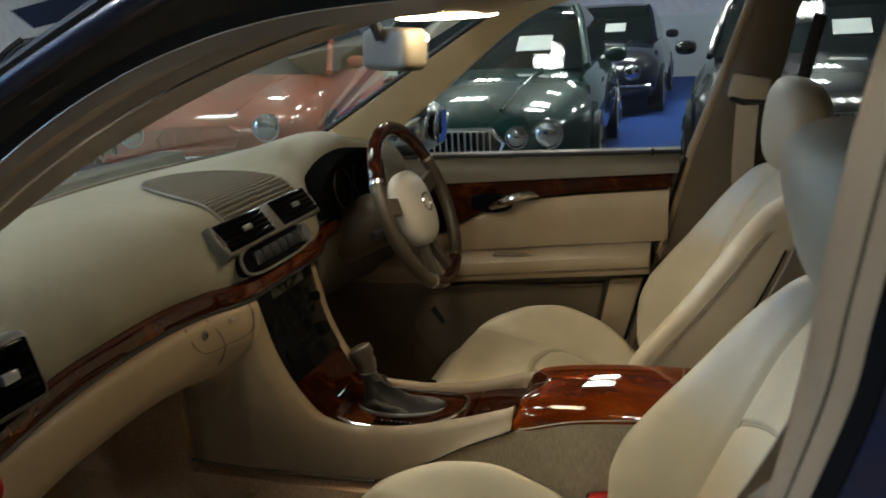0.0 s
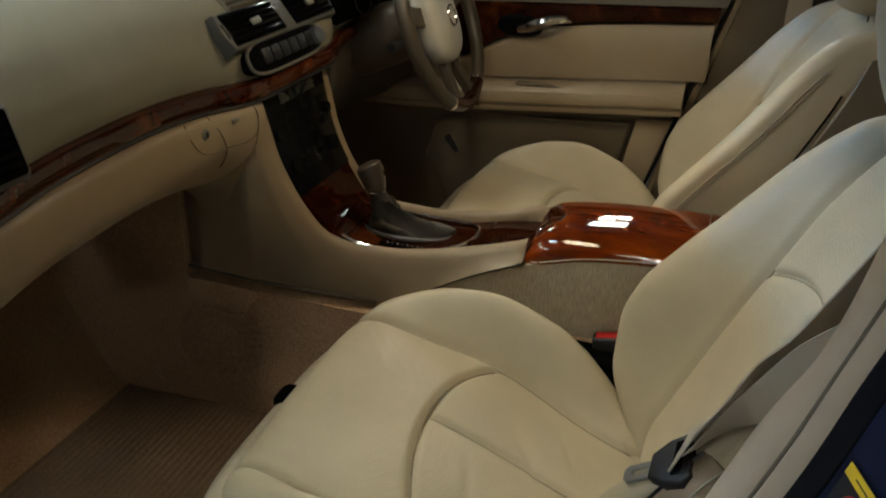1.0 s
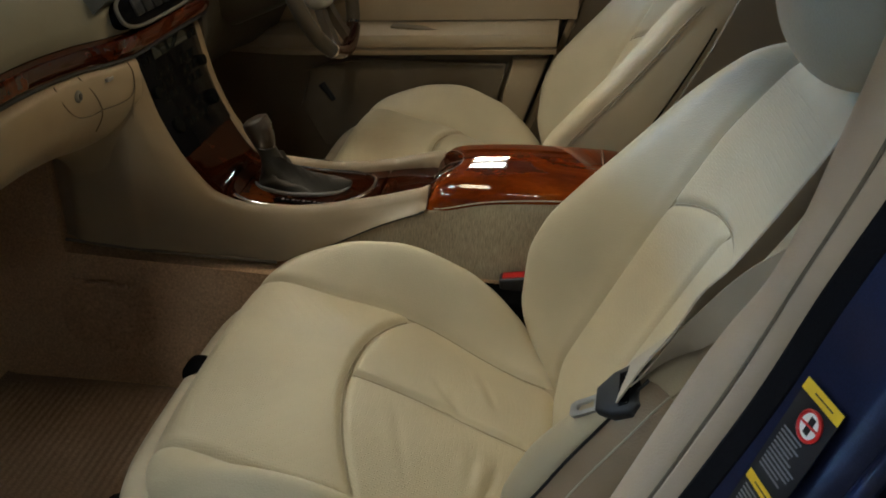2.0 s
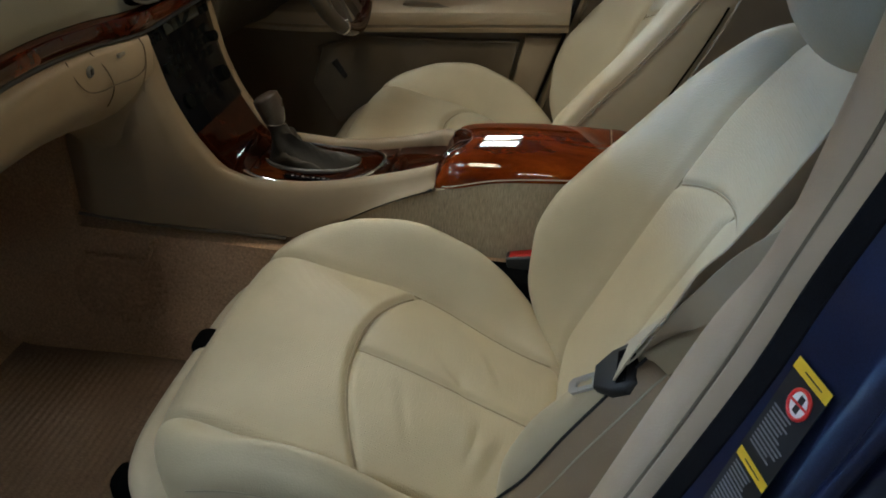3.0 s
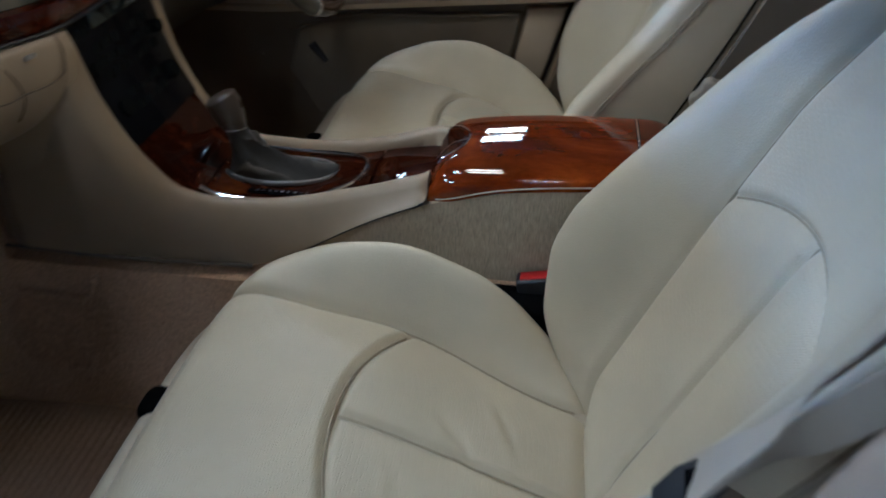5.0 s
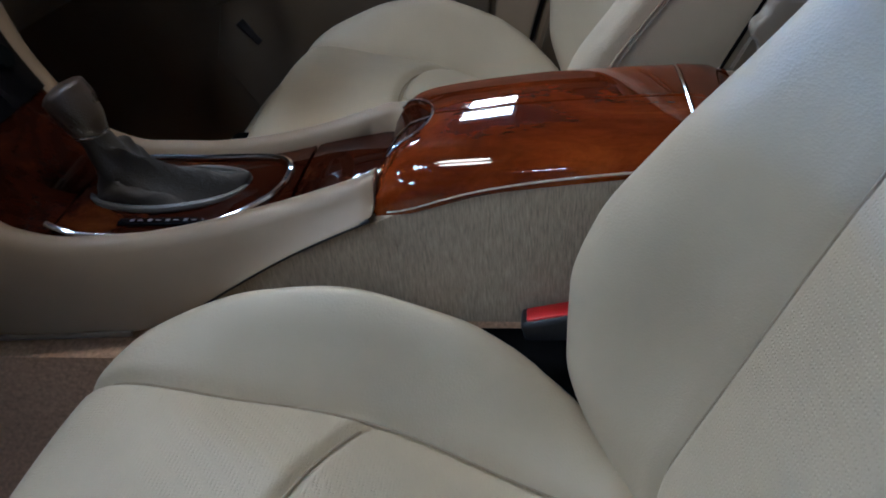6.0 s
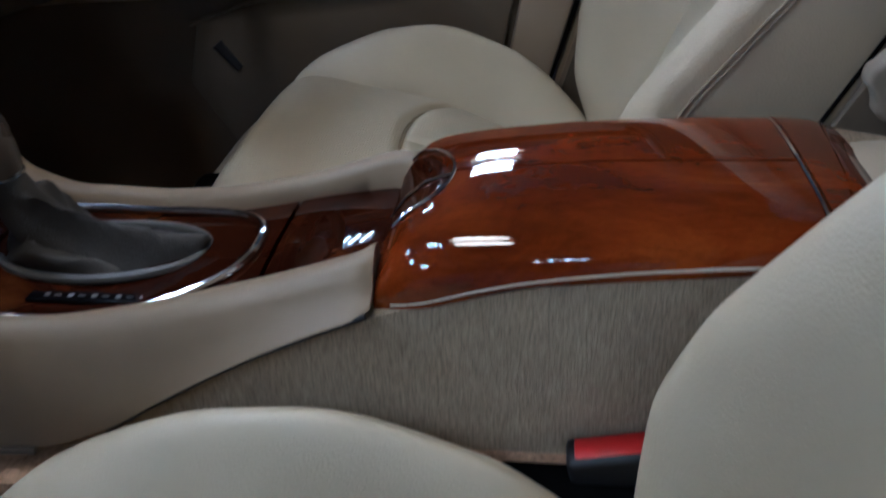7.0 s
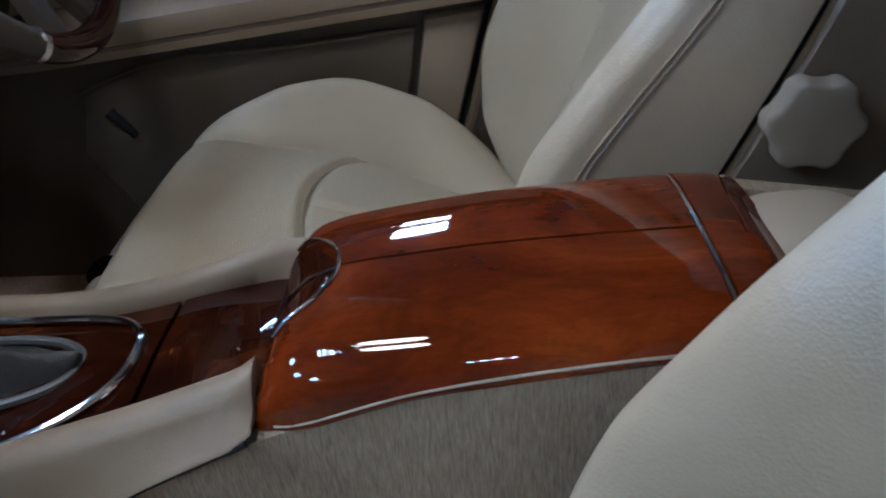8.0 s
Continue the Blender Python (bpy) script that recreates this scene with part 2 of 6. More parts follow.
def prism(outline, axis, a, b, bev=0.003, seg=2):
    """An outline in the two other axes, drawn out along the axis from a to b."""
    bm = bmesh.new()
    n = "xyz".index(axis)

    def put(p, h):
        c = list(p)
        c.insert(n, h)
        return bm.verts.new(c)

    low, top = [put(p, a) for p in outline], [put(p, b) for p in outline]
    bm.faces.new(low)
    bm.faces.new(top[::-1])
    for i in range(len(outline)):
        j = (i + 1) % len(outline)
        bm.faces.new((low[i], low[j], top[j], top[i]))
    bmesh.ops.recalc_face_normals(bm, faces=bm.faces)
    if bev:
        rim = [e for e in bm.edges if (e.verts[0] in low) == (e.verts[1] in low)]
        bmesh.ops.bevel(bm, geom=rim, offset=bev, segments=seg, affect="EDGES", profile=0.5)
    return from_bm(bm)


def loft(rings, closed=True, cap=True):
    rings = [np.asarray(r, float) for r in rings]
    n = len(rings[0])
    verts = [tuple(p) for r in rings for p in r]
    faces = []
    for k in range(len(rings) - 1):
        for i in range(n if closed else n - 1):
            j = (i + 1) % n
            faces.append((k * n + i, k * n + j, (k + 1) * n + j, (k + 1) * n + i))
    if cap and closed:
        faces.append(tuple(range(n))[::-1])
        faces.append(tuple(range((len(rings) - 1) * n, len(rings) * n)))
    return verts, faces


def curve_through(points, steps=8):
    """A smooth line through points."""
    p = [np.array(q, float) for q in points]
    p = [2 * p[0] - p[1]] + p + [2 * p[-1] - p[-2]]
    out = []
    for i in range(1, len(p) - 2):
        for s in range(steps):
            t = s / steps
            out.append(0.5 * (2 * p[i] + (p[i + 1] - p[i - 1]) * t + (2 * p[i - 1] - 5 * p[i] + 4 * p[i + 1] - p[i + 2]) * t * t
                              + (3 * p[i] - p[i - 1] - 3 * p[i + 1] + p[i + 2]) * t ** 3))
    out.append(p[-2])
    return out


def tube(path, r, n=8, closed=False):
    path = [np.array(p, float) for p in path]
    rings, side = [], None
    count = len(path)
    for i, p in enumerate(path):
        a, b = (path[i - 1], path[(i + 1) % count]) if closed else (path[max(i - 1, 0)], path[min(i + 1, count - 1)])
        d = (b - a) / (np.linalg.norm(b - a) + 1e-12)
        if side is None:
            side = np.cross(d, (0, 0, 1) if abs(d[2]) < 0.9 else (1, 0, 0))
        side = side - d * (side @ d)
        side /= np.linalg.norm(side)
        up = np.cross(d, side)
        rr = r[i] if isinstance(r, (list, tuple)) else r
        rings.append([p + rr * (math.cos(t) * side + math.sin(t) * up) for t in np.linspace(0, 2 * math.pi, n, endpoint=False)])
    if closed:
        v, f = loft(rings, True, False)
        m = (count - 1) * n
        return v, f + [(m + i, m + (i + 1) % n, (i + 1) % n, i) for i in range(n)]
    return loft(rings)


def ribbon(path, across, width, thick):
    """A flat band along a path; across: its sideways direction, or one for each point."""
    rings = []
    path = [np.array(p, float) for p in path]
    for i, p in enumerate(path):
        d = path[min(i + 1, len(path) - 1)] - path[max(i - 1, 0)]
        d /= np.linalg.norm(d)
        s = np.array(across[i] if isinstance(across, list) else across, float)
        s = s - d * (s @ d)
        s /= np.linalg.norm(s)
        u = np.cross(d, s)
        rings.append([p + s * a * width / 2 + u * b * thick / 2 for a, b in ((-1, -1), (1, -1), (1, 1), (-1, 1))])
    return loft(rings)


def disc(centre, normal, r, depth, n=24, bev=0.002):
    """A short bevelled cylinder whose front face lies at centre + normal * depth."""
    c, d = Vector(centre), Vector(normal).normalized()
    s = d.cross(Vector((0, 0, 1) if abs(d.z) < 0.9 else (1, 0, 0))).normalized()
    u = d.cross(s)
    rings = [[c + d * h + (s * math.cos(t) + u * math.sin(t)) * rr for t in np.linspace(0, 2 * math.pi, n, endpoint=False)]
             for h, rr in ((0, r), (depth - bev, r), (depth, r - bev))]
    return loft(rings)


def ball(centre, rx, ry, rz, p=2.0, nu=28, nv=16):
    """A rounded body: p = 2 an ellipsoid, more is boxier."""
    rings = []
    sq = lambda v, e: math.copysign(abs(v) ** e, v)
    for k in range(nv + 1):
        b = -math.pi / 2 + math.pi * (0.02 + 0.96 * k / nv)
        rings.append([(centre[0] + rx * sq(math.cos(b), 2 / p) * sq(math.cos(a), 2 / p), centre[1] + ry * sq(math.cos(b), 2 / p) * sq(math.sin(a), 2 / p),
                       centre[2] + rz * sq(math.sin(b), 2 / p)) for a in np.linspace(0, 2 * math.pi, nu, endpoint=False)])
    return loft(rings)


def smooth_at(x, xs, ys):
    """A smooth curve through (xs, ys), flat beyond the ends' slopes."""
    xs, ys = np.array(xs, float), np.array(ys, float)
    x = np.clip(x, xs[0], xs[-1])
    h, d = np.diff(xs), np.diff(ys) / np.diff(xs)
    m = np.r_[d[0], [0 if a * b <= 0 else 2 * a * b / (a + b) for a, b in zip(d[:-1], d[1:])], d[-1]]
    i = np.clip(np.searchsorted(xs, x) - 1, 0, len(h) - 1)
    t = (x - xs[i]) / h[i]
    return ((1 + 2 * t) * (1 - t) ** 2 * ys[i] + t * (1 - t) ** 2 * h[i] * m[i] + t * t * (3 - 2 * t) * ys[i + 1] + t * t * (t - 1) * h[i] * m[i + 1])


def ease(t):
    t = np.clip(t, 0, 1)
    return t * t * (3 - 2 * t)


def pillow(xc, yc, half_x, half_y, top, r, bottom, n=120, p=6.0, edge=0.86):
    """An upholstered block: a top given as top(x, y), edges rounded with radius r, and sides down to bottom."""
    s = np.linspace(-1, 1, n)
    u, v = np.meshgrid(s, s, indexing="ij")
    m = np.maximum(np.maximum(abs(u), abs(v)), 1e-9)
    e = (abs(u) ** p + abs(v) ** p) ** (1 / p)
    du, dv = u / e, v / e
    k = np.minimum(m / edge, 1)
    a = np.clip((m - edge) / (1 - edge), 0, 1) * math.pi / 2
    nx, ny = np.sign(du) * abs(du) ** (p - 1), np.sign(dv) * abs(dv) ** (p - 1)
    q = np.hypot(nx, ny) + 1e-12
    nx, ny = nx / q, ny / q
    x = xc + (half_x - r) * du * k + r * np.sin(a) * nx
    y = yc + (half_y - r) * dv * k + r * np.sin(a) * ny
    z = top(x, y) - r * (1 - np.cos(a))
    verts = [tuple(w) for w in np.stack([x, y, z], -1).reshape(-1, 3)]
    faces = [(i * n + j, i * n + j + 1, (i + 1) * n + j + 1, (i + 1) * n + j) for i in range(n - 1) for j in range(n - 1)]
    rim = [j for j in range(n)] + [i * n + n - 1 for i in range(1, n)] + [(n - 1) * n + j for j in range(n - 2, -1, -1)] + [i * n for i in range(n - 2, 0, -1)]
    base = len(verts)
    for i in rim:
        w = verts[i]
        verts.append((xc + (w[0] - xc) * 0.985, yc + (w[1] - yc) * 0.985, bottom))
    c = len(rim)
    faces += [(rim[i], rim[(i + 1) % c], base + (i + 1) % c, base + i) for i in range(c)]
    faces.append(tuple(range(base, base + c)))
    return verts, faces


# ---- the cabin's floor, roof and sides ----
def build_floor():
    def height(x, y):
        toe = ease((-0.72 - x) / 0.34) * 0.34
        return 0.285 + toe + 0.006 * np.sin(9 * x + 4 * y)

    xs, ys = np.linspace(-1.12, 1.5, 90), np.linspace(-0.70, 0.72, 60)
    top = [[(x, y, float(height(x, y))) for y in ys] for x in xs]
    under = [[(x, y, z - 0.05) for x, y, z in row] for row in top]
    solid("floor", join(loft(top, False), loft(under, False)), M_CARPET, "brown carpeted cabin floor of the car", "floor", "structure")
    # the loose mat in the passenger's footwell, with its ribs running across
    rows = [[(x, y, float(height(x, y)) + 0.012 + 0.0010 * math.cos(2 * math.pi * x / 0.013) * (0.2 if y > -0.2 else 1.0)) for y in np.linspace(-0.60, -0.17, 24)]
            for x in np.linspace(-0.74, -0.30, 210)]
    low = [[(x, y, z - 0.010) for x, y, z in row] for row in rows]
    mat_ = loft(rows, False)
    edge = [rows[0][j] for j in range(24)] + [r[-1] for r in rows[1:]] + rows[-1][-2::-1] + [r[0] for r in rows[-2:0:-1]]
    skirt = loft([edge, [(x, y, z - 0.012) for x, y, z in edge]], True, False)
    solid("floor_mat", join(mat_, skirt), M_MAT, "ribbed brown floor mat lying in the passenger footwell", "mat")
    # sill on the open side, with its edge trim
    sill = thing("door_sill", (0, -0.74, 0.36), "painted blue door sill with a beige tread plate", "sill")
    part("sill_body", box(-0.85, 0.34, -0.86, -0.71, 0.18, 0.395, 0.02, 3), M_BLUE, sill)
    part("tread_plate", box(-0.78, 0.30, -0.752, -0.685, 0.30, 0.415, 0.012, 3), M_TRIM, sill, "beige plastic tread plate")
    part("door_seal", tube([(-0.85, -0.765, 0.402), (0.31, -0.765, 0.402)], 0.008), M_RUBBER, sill, "black rubber door seal")


def build_roof():
    roof = thing("roof", (0.4, 0, 1.40), "dark blue car roof with beige lining", "car roof", kind="structure")
    rings = []
    for y in np.linspace(-0.62, 0.64, 25):
        drop = 0.03 * (abs(y) / 0.66) ** 3
        rings.append([(x, y, z - drop) for x, z in ((-0.17, 1.350), (0.1, 1.380), (0.5, 1.385), (1.4, 1.34), (1.4, 1.38), (0.5, 1.42), (0.1, 1.41), (-0.2, 1.37))])
    part("roof_lining", loft(rings), M_LINING, roof, "beige woven roof lining")
    skin = []
    for y in np.linspace(-0.72, 0.72, 25):
        drop = 0.06 * (abs(y) / 0.72) ** 3
        skin.append([(x, y, z - drop) for x, z in ((-0.25, 1.375), (0.1, 1.425), (0.5, 1.435), (1.5, 1.39), (1.5, 1.41), (0.5, 1.455), (0.1, 1.445), (-0.27, 1.39))])
    part("roof_skin", loft(skin), M_BLUE, roof, "glossy dark blue roof skin")
    for s in (-1, 1):
        part("roof_rail", tube([(0.10, s * 0.665, 1.375), (0.25, s * 0.66, 1.372), (0.6, s * 0.65, 1.362), (1.2, s * 0.62, 1.33)], 0.035, 12), M_TRIM, roof, "beige roof rail trim")
    # bulkhead and rear closing, which no daylight passes
    solid("bulkhead", box(-1.22, -1.13, -0.72, 0.72, 0.2, 0.99, 0.01), M_RUBBER, "black sound-deadened bulkhead behind the dashboard", "bulkhead", "structure")
    # wing and bonnet are out of view, added to stop light entering the footwell
    solid("kick_panel", box(-1.6, -0.70, -0.86, -0.715, 0.18, 0.985, 0.02), M_BLUE, "dark blue front wing beside the footwell", "wing", "structure")
    rows = []
    for x in np.linspace(-2.15, -0.905, 24):
        z = float(smooth_at(x, (-2.15, -2.0, -1.6, -1.2, -0.905), (0.62, 0.72, 0.83, 0.91, 0.975)))
        row = [(x + 0.34 * (y / 0.8) ** 2 * (1 if x < -1.8 else 0.55 * (x + 2.15) / 0.35 if x < -1.8 else 0.62), y, z - 0.08 * (abs(y) / 0.8) ** 3) for y in np.linspace(-0.80, 0.80, 25)]
        rows.append(row + [(a_, b_, c_ - 0.03) for a_, b_, c_ in row[::-1]])
    solid("bonnet", loft(rows), M_BLUE, "dark blue bonnet, added unseen to keep light out of the footwell", "bonnet", "structure")
    # rear bench
    bench = thing("rear_bench", (1.0, 0, 0.30), "cream leather rear bench seat behind the front seats", "bench seat")
    part("bench_cushion", pillow(1.03, 0.0, 0.24, 0.66, lambda x, y: 0.52 - 0.12 * (x - 1.03) + 0.012 * np.cos(y * 9), 0.05, 0.30, 60), M_LEATHER, bench)
    back = pillow(0, 0.0, 0.28, 0.66, lambda x, y: 0.06 + 0.012 * np.cos(y * 9), 0.04, -0.08, 50)
    part("bench_back", moved(back, pose(1.27, 0, 0.76, 0, -68, 0)), M_LEATHER, bench)
    solid("rear_shelf", box(1.36, 1.75, -0.66, 0.66, 0.96, 1.02, 0.01), M_TRIM, "beige parcel shelf behind the rear bench", "shelf", "structure")


def along(a, b, s):
    return np.array(a) + (np.array(b) - np.array(a)) * s


def build_near_pillar():
    """The windscreen pillar beside the open door: trim, seal, black frame and paint."""
    lines = [((-0.403, -0.635, 1.165), (0.008, -0.62, 1.345)), ((-0.403, -0.68, 1.110), (0.008, -0.68, 1.298)), ((-0.376, -0.70, 1.137), (-0.019, -0.70, 1.301)),
             ((-0.314, -0.75, 1.188), (-0.017, -0.75, 1.310)), ((-0.248, -0.80, 1.243), (-0.097, -0.80, 1.31))]
    steps = [(q, 0.08 * q * (1 - max(q, 0.0)) if q < 1.2 else -0.0192 - 0.11 * (q - 1.2)) for q in np.linspace(-1.1, 1.4, 46)]

    def line(k, lift=0.0, out=0.0):
        # the last line is shorter: stretch it to the others' length
        a, b = lines[k]
        if k == 4:
            a, b = along(a, b, -0.42), along(a, b, 1.52)
        return [along(a, b, s) + np.array((0, -out, lift + d * (0.25 if k == 4 else 1.0))) for s, d in steps]

    pillar = thing("windscreen_pillar", (-0.4, -0.70, 1.10), "beige-trimmed windscreen pillar of the dark blue car", "pillar", kind="structure")
    rows = list(zip(line(0), line(1, 0.006, -0.012), line(1), line(1, 0.006, 0.006), line(2, -0.002), line(2, 0.03, -0.03), line(0, 0.03)))
    part("pillar_trim", loft(rows), M_PILLAR, pillar, "beige moulded pillar trim")
    rows = list(zip(line(2, 0.0, 0.001), line(2, 0.010, 0.008), line(3, -0.010, -0.006), line(3), line(3, 0.03, -0.02), line(2, 0.03, -0.01)))
    part("pillar_seal", loft(rows), M_PILLAR, pillar, "beige fabric-covered door seal")
    rows = list(zip(line(3, 0.001, 0.001), line(3, 0.010, 0.006), line(4, -0.008, -0.012), line(4), line(4, 0.03, -0.03), line(3, 0.03)))
    part("door_aperture", loft(rows), M_RUBBER, pillar, "black door aperture seal")
    bow = [(-0.001, 0.001)] + [(0.008 - 0.009 * math.cos(t), 0.002 + 0.009 * math.sin(t)) for t in np.linspace(0.25, 2.9, 10)] + [(0.016, -0.02), (0.004, -0.03)]
    rows = list(zip(*(line(4, a, b) for a, b in bow)))
    part("painted_frame", loft(rows), M_BLUE, pillar, "glossy dark blue painted frame")
    part("roof_drip", tube([q + np.array((0, 0.016, 0.028)) for q in line(4)], 0.005), M_RUBBER, pillar, "black drip rail")


def build_far_pillar():
    pillar = thing("driver_windscreen_pillar", (-0.6, 0.66, 1.0), "cream windscreen pillar trim on the driver side", "pillar", kind="structure")
    low = [(-0.72, 0.60, 1.0), (-0.655, 0.615, 1.035), (-0.44, 0.62, 1.165), (-0.216, 0.61, 1.297), (-0.10, 0.58, 1.345)]
    top = [(-0.60, 0.672, 0.965), (-0.52, 0.67, 1.005), (-0.371, 0.665, 1.108), (-0.132, 0.655, 1.291), (0.02, 0.64, 1.345)]
    rings = []
    for a, b in zip(curve_through(low, 5), curve_through(top, 5)):
        m = (a + b) / 2
        rings.append([a, a + (0.004, -0.012, 0.0), m + (0.0, -0.026, 0.008), b + (0.004, -0.014, 0.006), b, b + (-0.02, 0.06, 0.03), a + (-0.03, 0.05, 0.0)])
    part("pillar_trim", loft(rings), M_LEATHER, pillar)
    edge = [p + np.array((-0.006, 0.0, 0.004)) for p in curve_through(low, 5)]
    part("windscreen_seal", tube(edge, 0.006), M_RUBBER, pillar, "black windscreen seal")


def base_x(y):
    return -0.885 + 0.55 * y * y


def build_windscreen():
    rows = []
    for y in np.linspace(-0.68, 0.62, 27):
        xb, xt = base_x(y) - 0.03, -0.22 + 0.18 * y * y
        rows.append([(xb + (xt - xb) * s, y, 1.005 + (1.355 - 1.005) * s + 0.035 * math.sin(math.pi * s)) for s in np.linspace(0, 1, 10)])
    g = solid("windscreen", loft(rows, False), M_SCREEN, "clear curved windscreen with dark lower edge", "windscreen", "structure")
    g.visible_shadow = False
    seal = [(base_x(y) - 0.004, y, 1.022) for y in np.linspace(-0.66, 0.62, 30)]
    solid("windscreen_trim", tube(seal, 0.012), M_RUBBER, "black rubber strip along the windscreen base", "seal", "structure")


def build_near_door_pillar():
    """The middle pillar at the open door: soft trim, seal, painted face with its warning label."""
    pillar = thing("door_pillar", (0.33, -0.75, 0.5), "beige-trimmed middle pillar with dark blue painted door face", "pillar", kind="structure")
    inner = [(0.145, -0.70, 0.44), (0.208, -0.70, 0.57), (0.238, -0.70, 0.660), (0.302, -0.70, 0.871), (0.338, -0.70, 0.956), (0.352, -0.70, 1.06), (0.358, -0.70, 1.11), (0.375, -0.68, 1.22), (0.40, -0.66, 1.32)]
    outer = [(0.16, -0.745, 0.44), (0.225, -0.745, 0.60), (0.264, -0.745, 0.705), (0.315, -0.745, 0.862), (0.340, -0.745, 0.962), (0.365, -0.745, 1.052), (0.374, -0.743, 1.11), (0.395, -0.725, 1.22), (0.42, -0.70, 1.32)]
    ci, co = curve_through(inner, 6), curve_through(outer, 6)
    rings, seal, black, face = [], [], [], []
    for a, b in zip(ci, co):
        bulge = [a + (b - a) * s + (-0.004 - 0.013 * math.sin(math.pi * s) ** 0.7 + 0.0045 * math.exp(-((s - 0.86) / 0.035) ** 2), 0, 0) for s in np.linspace(0.03, 0.97, 26)]
        rings.append([a + (0.10, 0.03, 0), a + (0.02, 0.022, 0), a + (0.004, 0.008, 0)] + bulge + [b + (0.002, -0.004, 0), b + (0.02, -0.004, 0), b + (0.08, 0.01, 0)])
        seal.append(a + (b - a) * 0.86 + np.array((-0.0085, 0, 0)))
        black.append([b + (0.004, 0.004, 0), b + (0.002, -0.008, 0), b + (0.012, -0.019, 0), b + (0.03, -0.02, 0), b + (0.04, 0.0, 0)])
        face.append([b + (0.012, -0.016, 0), b + (0.0155, -0.022, 0), b + (0.029, -0.066, 0), b + (0.036, -0.078, 0), b + (0.042, -0.084, 0), b + (0.050, -0.086, 0), b + (0.056, -0.084, 0), b + (0.060, -0.078, 0), b + (0.068, -0.076, 0), b + (0.09, -0.08, 0), b + (0.09, -0.02, 0)])
    part("pillar_trim", loft(rings), M_PILLAR, pillar, "soft beige pillar trim with a moulded edge")
    part("trim_seam", tube(seal, 0.0016, 6), M_TRIM_SHADED, pillar, "moulded seam of the trim")
    part("door_seal", loft(black), M_SEAL, pillar, "black rubber door seal")
    part("painted_face", loft(face), M_BLUE, pillar, "glossy dark blue painted face")
    for dx, dy, r in ((0.050, -0.088, 0.007), (0.074, -0.083, 0.010)):
        part("pressed_edge", tube([b + np.array((dx, dy, 0)) for b in co[:-8]], r, 12), M_BLUE, pillar, "rounded glossy blue pressed edge")
    # warning label: laid on the painted face
    up = Vector((0.294, 0.120, 0.948)).normalized()
    cross = Vector((0.28, -0.96, 0.03))
    cross = (cross - up * cross.dot(up)).normalized()
    nrm = cross.cross(up)
    nrm = nrm if nrm.x < 0 else -nrm
    at = Vector((0.344, -0.769, 0.911)) + nrm * 0.003 + cross * 0.004
    frame_ = Matrix(((cross[0], up[0], nrm[0], at[0]), (cross[1], up[1], nrm[1], at[1]), (cross[2], up[2], nrm[2], at[2]), (0, 0, 0, 1)))
    sticker = thing("warning_label", tuple(at), "black airbag warning label with yellow bars and red roundel", "label")

    def flat(a, b, c, d, h0=0.0, h1=0.0006):
        return moved(box(a, b, c, d, h0, h1, 0), frame_)

    part("label_backing", flat(0.0, 0.040, -0.145, 0.001), M_LABEL, sticker)
    part("yellow_bar", flat(0.0, 0.040, -0.0075, 0.001, 0.0007, 0.0012), M_YELLOW, sticker, "yellow warning bar")
    part("yellow_bar", flat(0.002, 0.040, -0.083, -0.076, 0.0007, 0.0012), M_YELLOW, sticker, "yellow warning bar")
    for y in (-0.0033, -0.0795):
        part("bar_print", flat(0.012, 0.032, y - 0.0005, y + 0.0005, 0.0013, 0.0014), M_LABEL, sticker)
    mid = frame_ @ Vector((0.023, -0.0215, 0.0007))
    ring = part("roundel", disc(mid, nrm, 0.0100, 0.0006, 32, 0.0001), M_WHITE, sticker, "white prohibition roundel")
    circle = [tuple(mid + cross * 0.0098 * math.cos(t) + up * 0.0098 * math.sin(t) + nrm * 0.0008) for t in np.linspace(0, 2 * math.pi, 40, endpoint=False)]
    part("red_ring", tube(circle, 0.0014, 6, True), M_RED, ring, "red ring")
    bar = [tuple(mid + (cross + up * 0.1) * k_ * 0.0092 + nrm * 0.0009) for k_ in (-1, 1)]
    part("red_bar", tube(bar, 0.0009, 6), M_RED, ring, "red bar")
    part("pictogram", moved(box(0.0205, 0.0255, -0.0275, -0.0155, 0.0013, 0.0016, 0.0), frame_), M_LABEL, ring, "black pictogram")
    rng = random.Random(4)
    y = -0.036
    while y > -0.142:
        if not (-0.087 < y < -0.071):
            w = rng.uniform(0.018, 0.031)
            part("print_line", flat(0.005, 0.005 + w, y, y + 0.0012, 0.0007, 0.0010), M_PRINT, sticker)
        y -= 0.0032
    # leading edge of the closed rear door beside the pillar
    door = thing("rear_door", (0.6, -0.86, 0.4), "closed glossy dark blue rear door", "car door")
    edge = [(0.315, -0.865, 0.40), (0.345, -0.872, 0.55), (0.375, -0.880, 0.70), (0.418, -0.872, 0.87), (0.44, -0.855, 0.96)]
    ring = [[p + (0, 0.02, 0), p + (0, -0.01, 0), p + (0.012, -0.022, 0), p + (0.6, -0.03, 0), p + (0.6, 0.05, 0), p + (0.10, 0.06, 0)] for p in curve_through(edge, 5)]
    part("door_skin", loft(ring), M_BLUE, door, "glossy dark blue door skin")
    part("window_frame", tube([(0.44, -0.84, 0.955), (0.475, -0.80, 1.1), (0.51, -0.74, 1.27), (0.56, -0.71, 1.34)], 0.018, 8), M_RUBBER, door, "black window frame")
    part("door_panel", box(0.47, 1.12, -0.79, -0.70, 0.40, 0.96, 0.02), M_TRIM, door, "beige inner door panel")


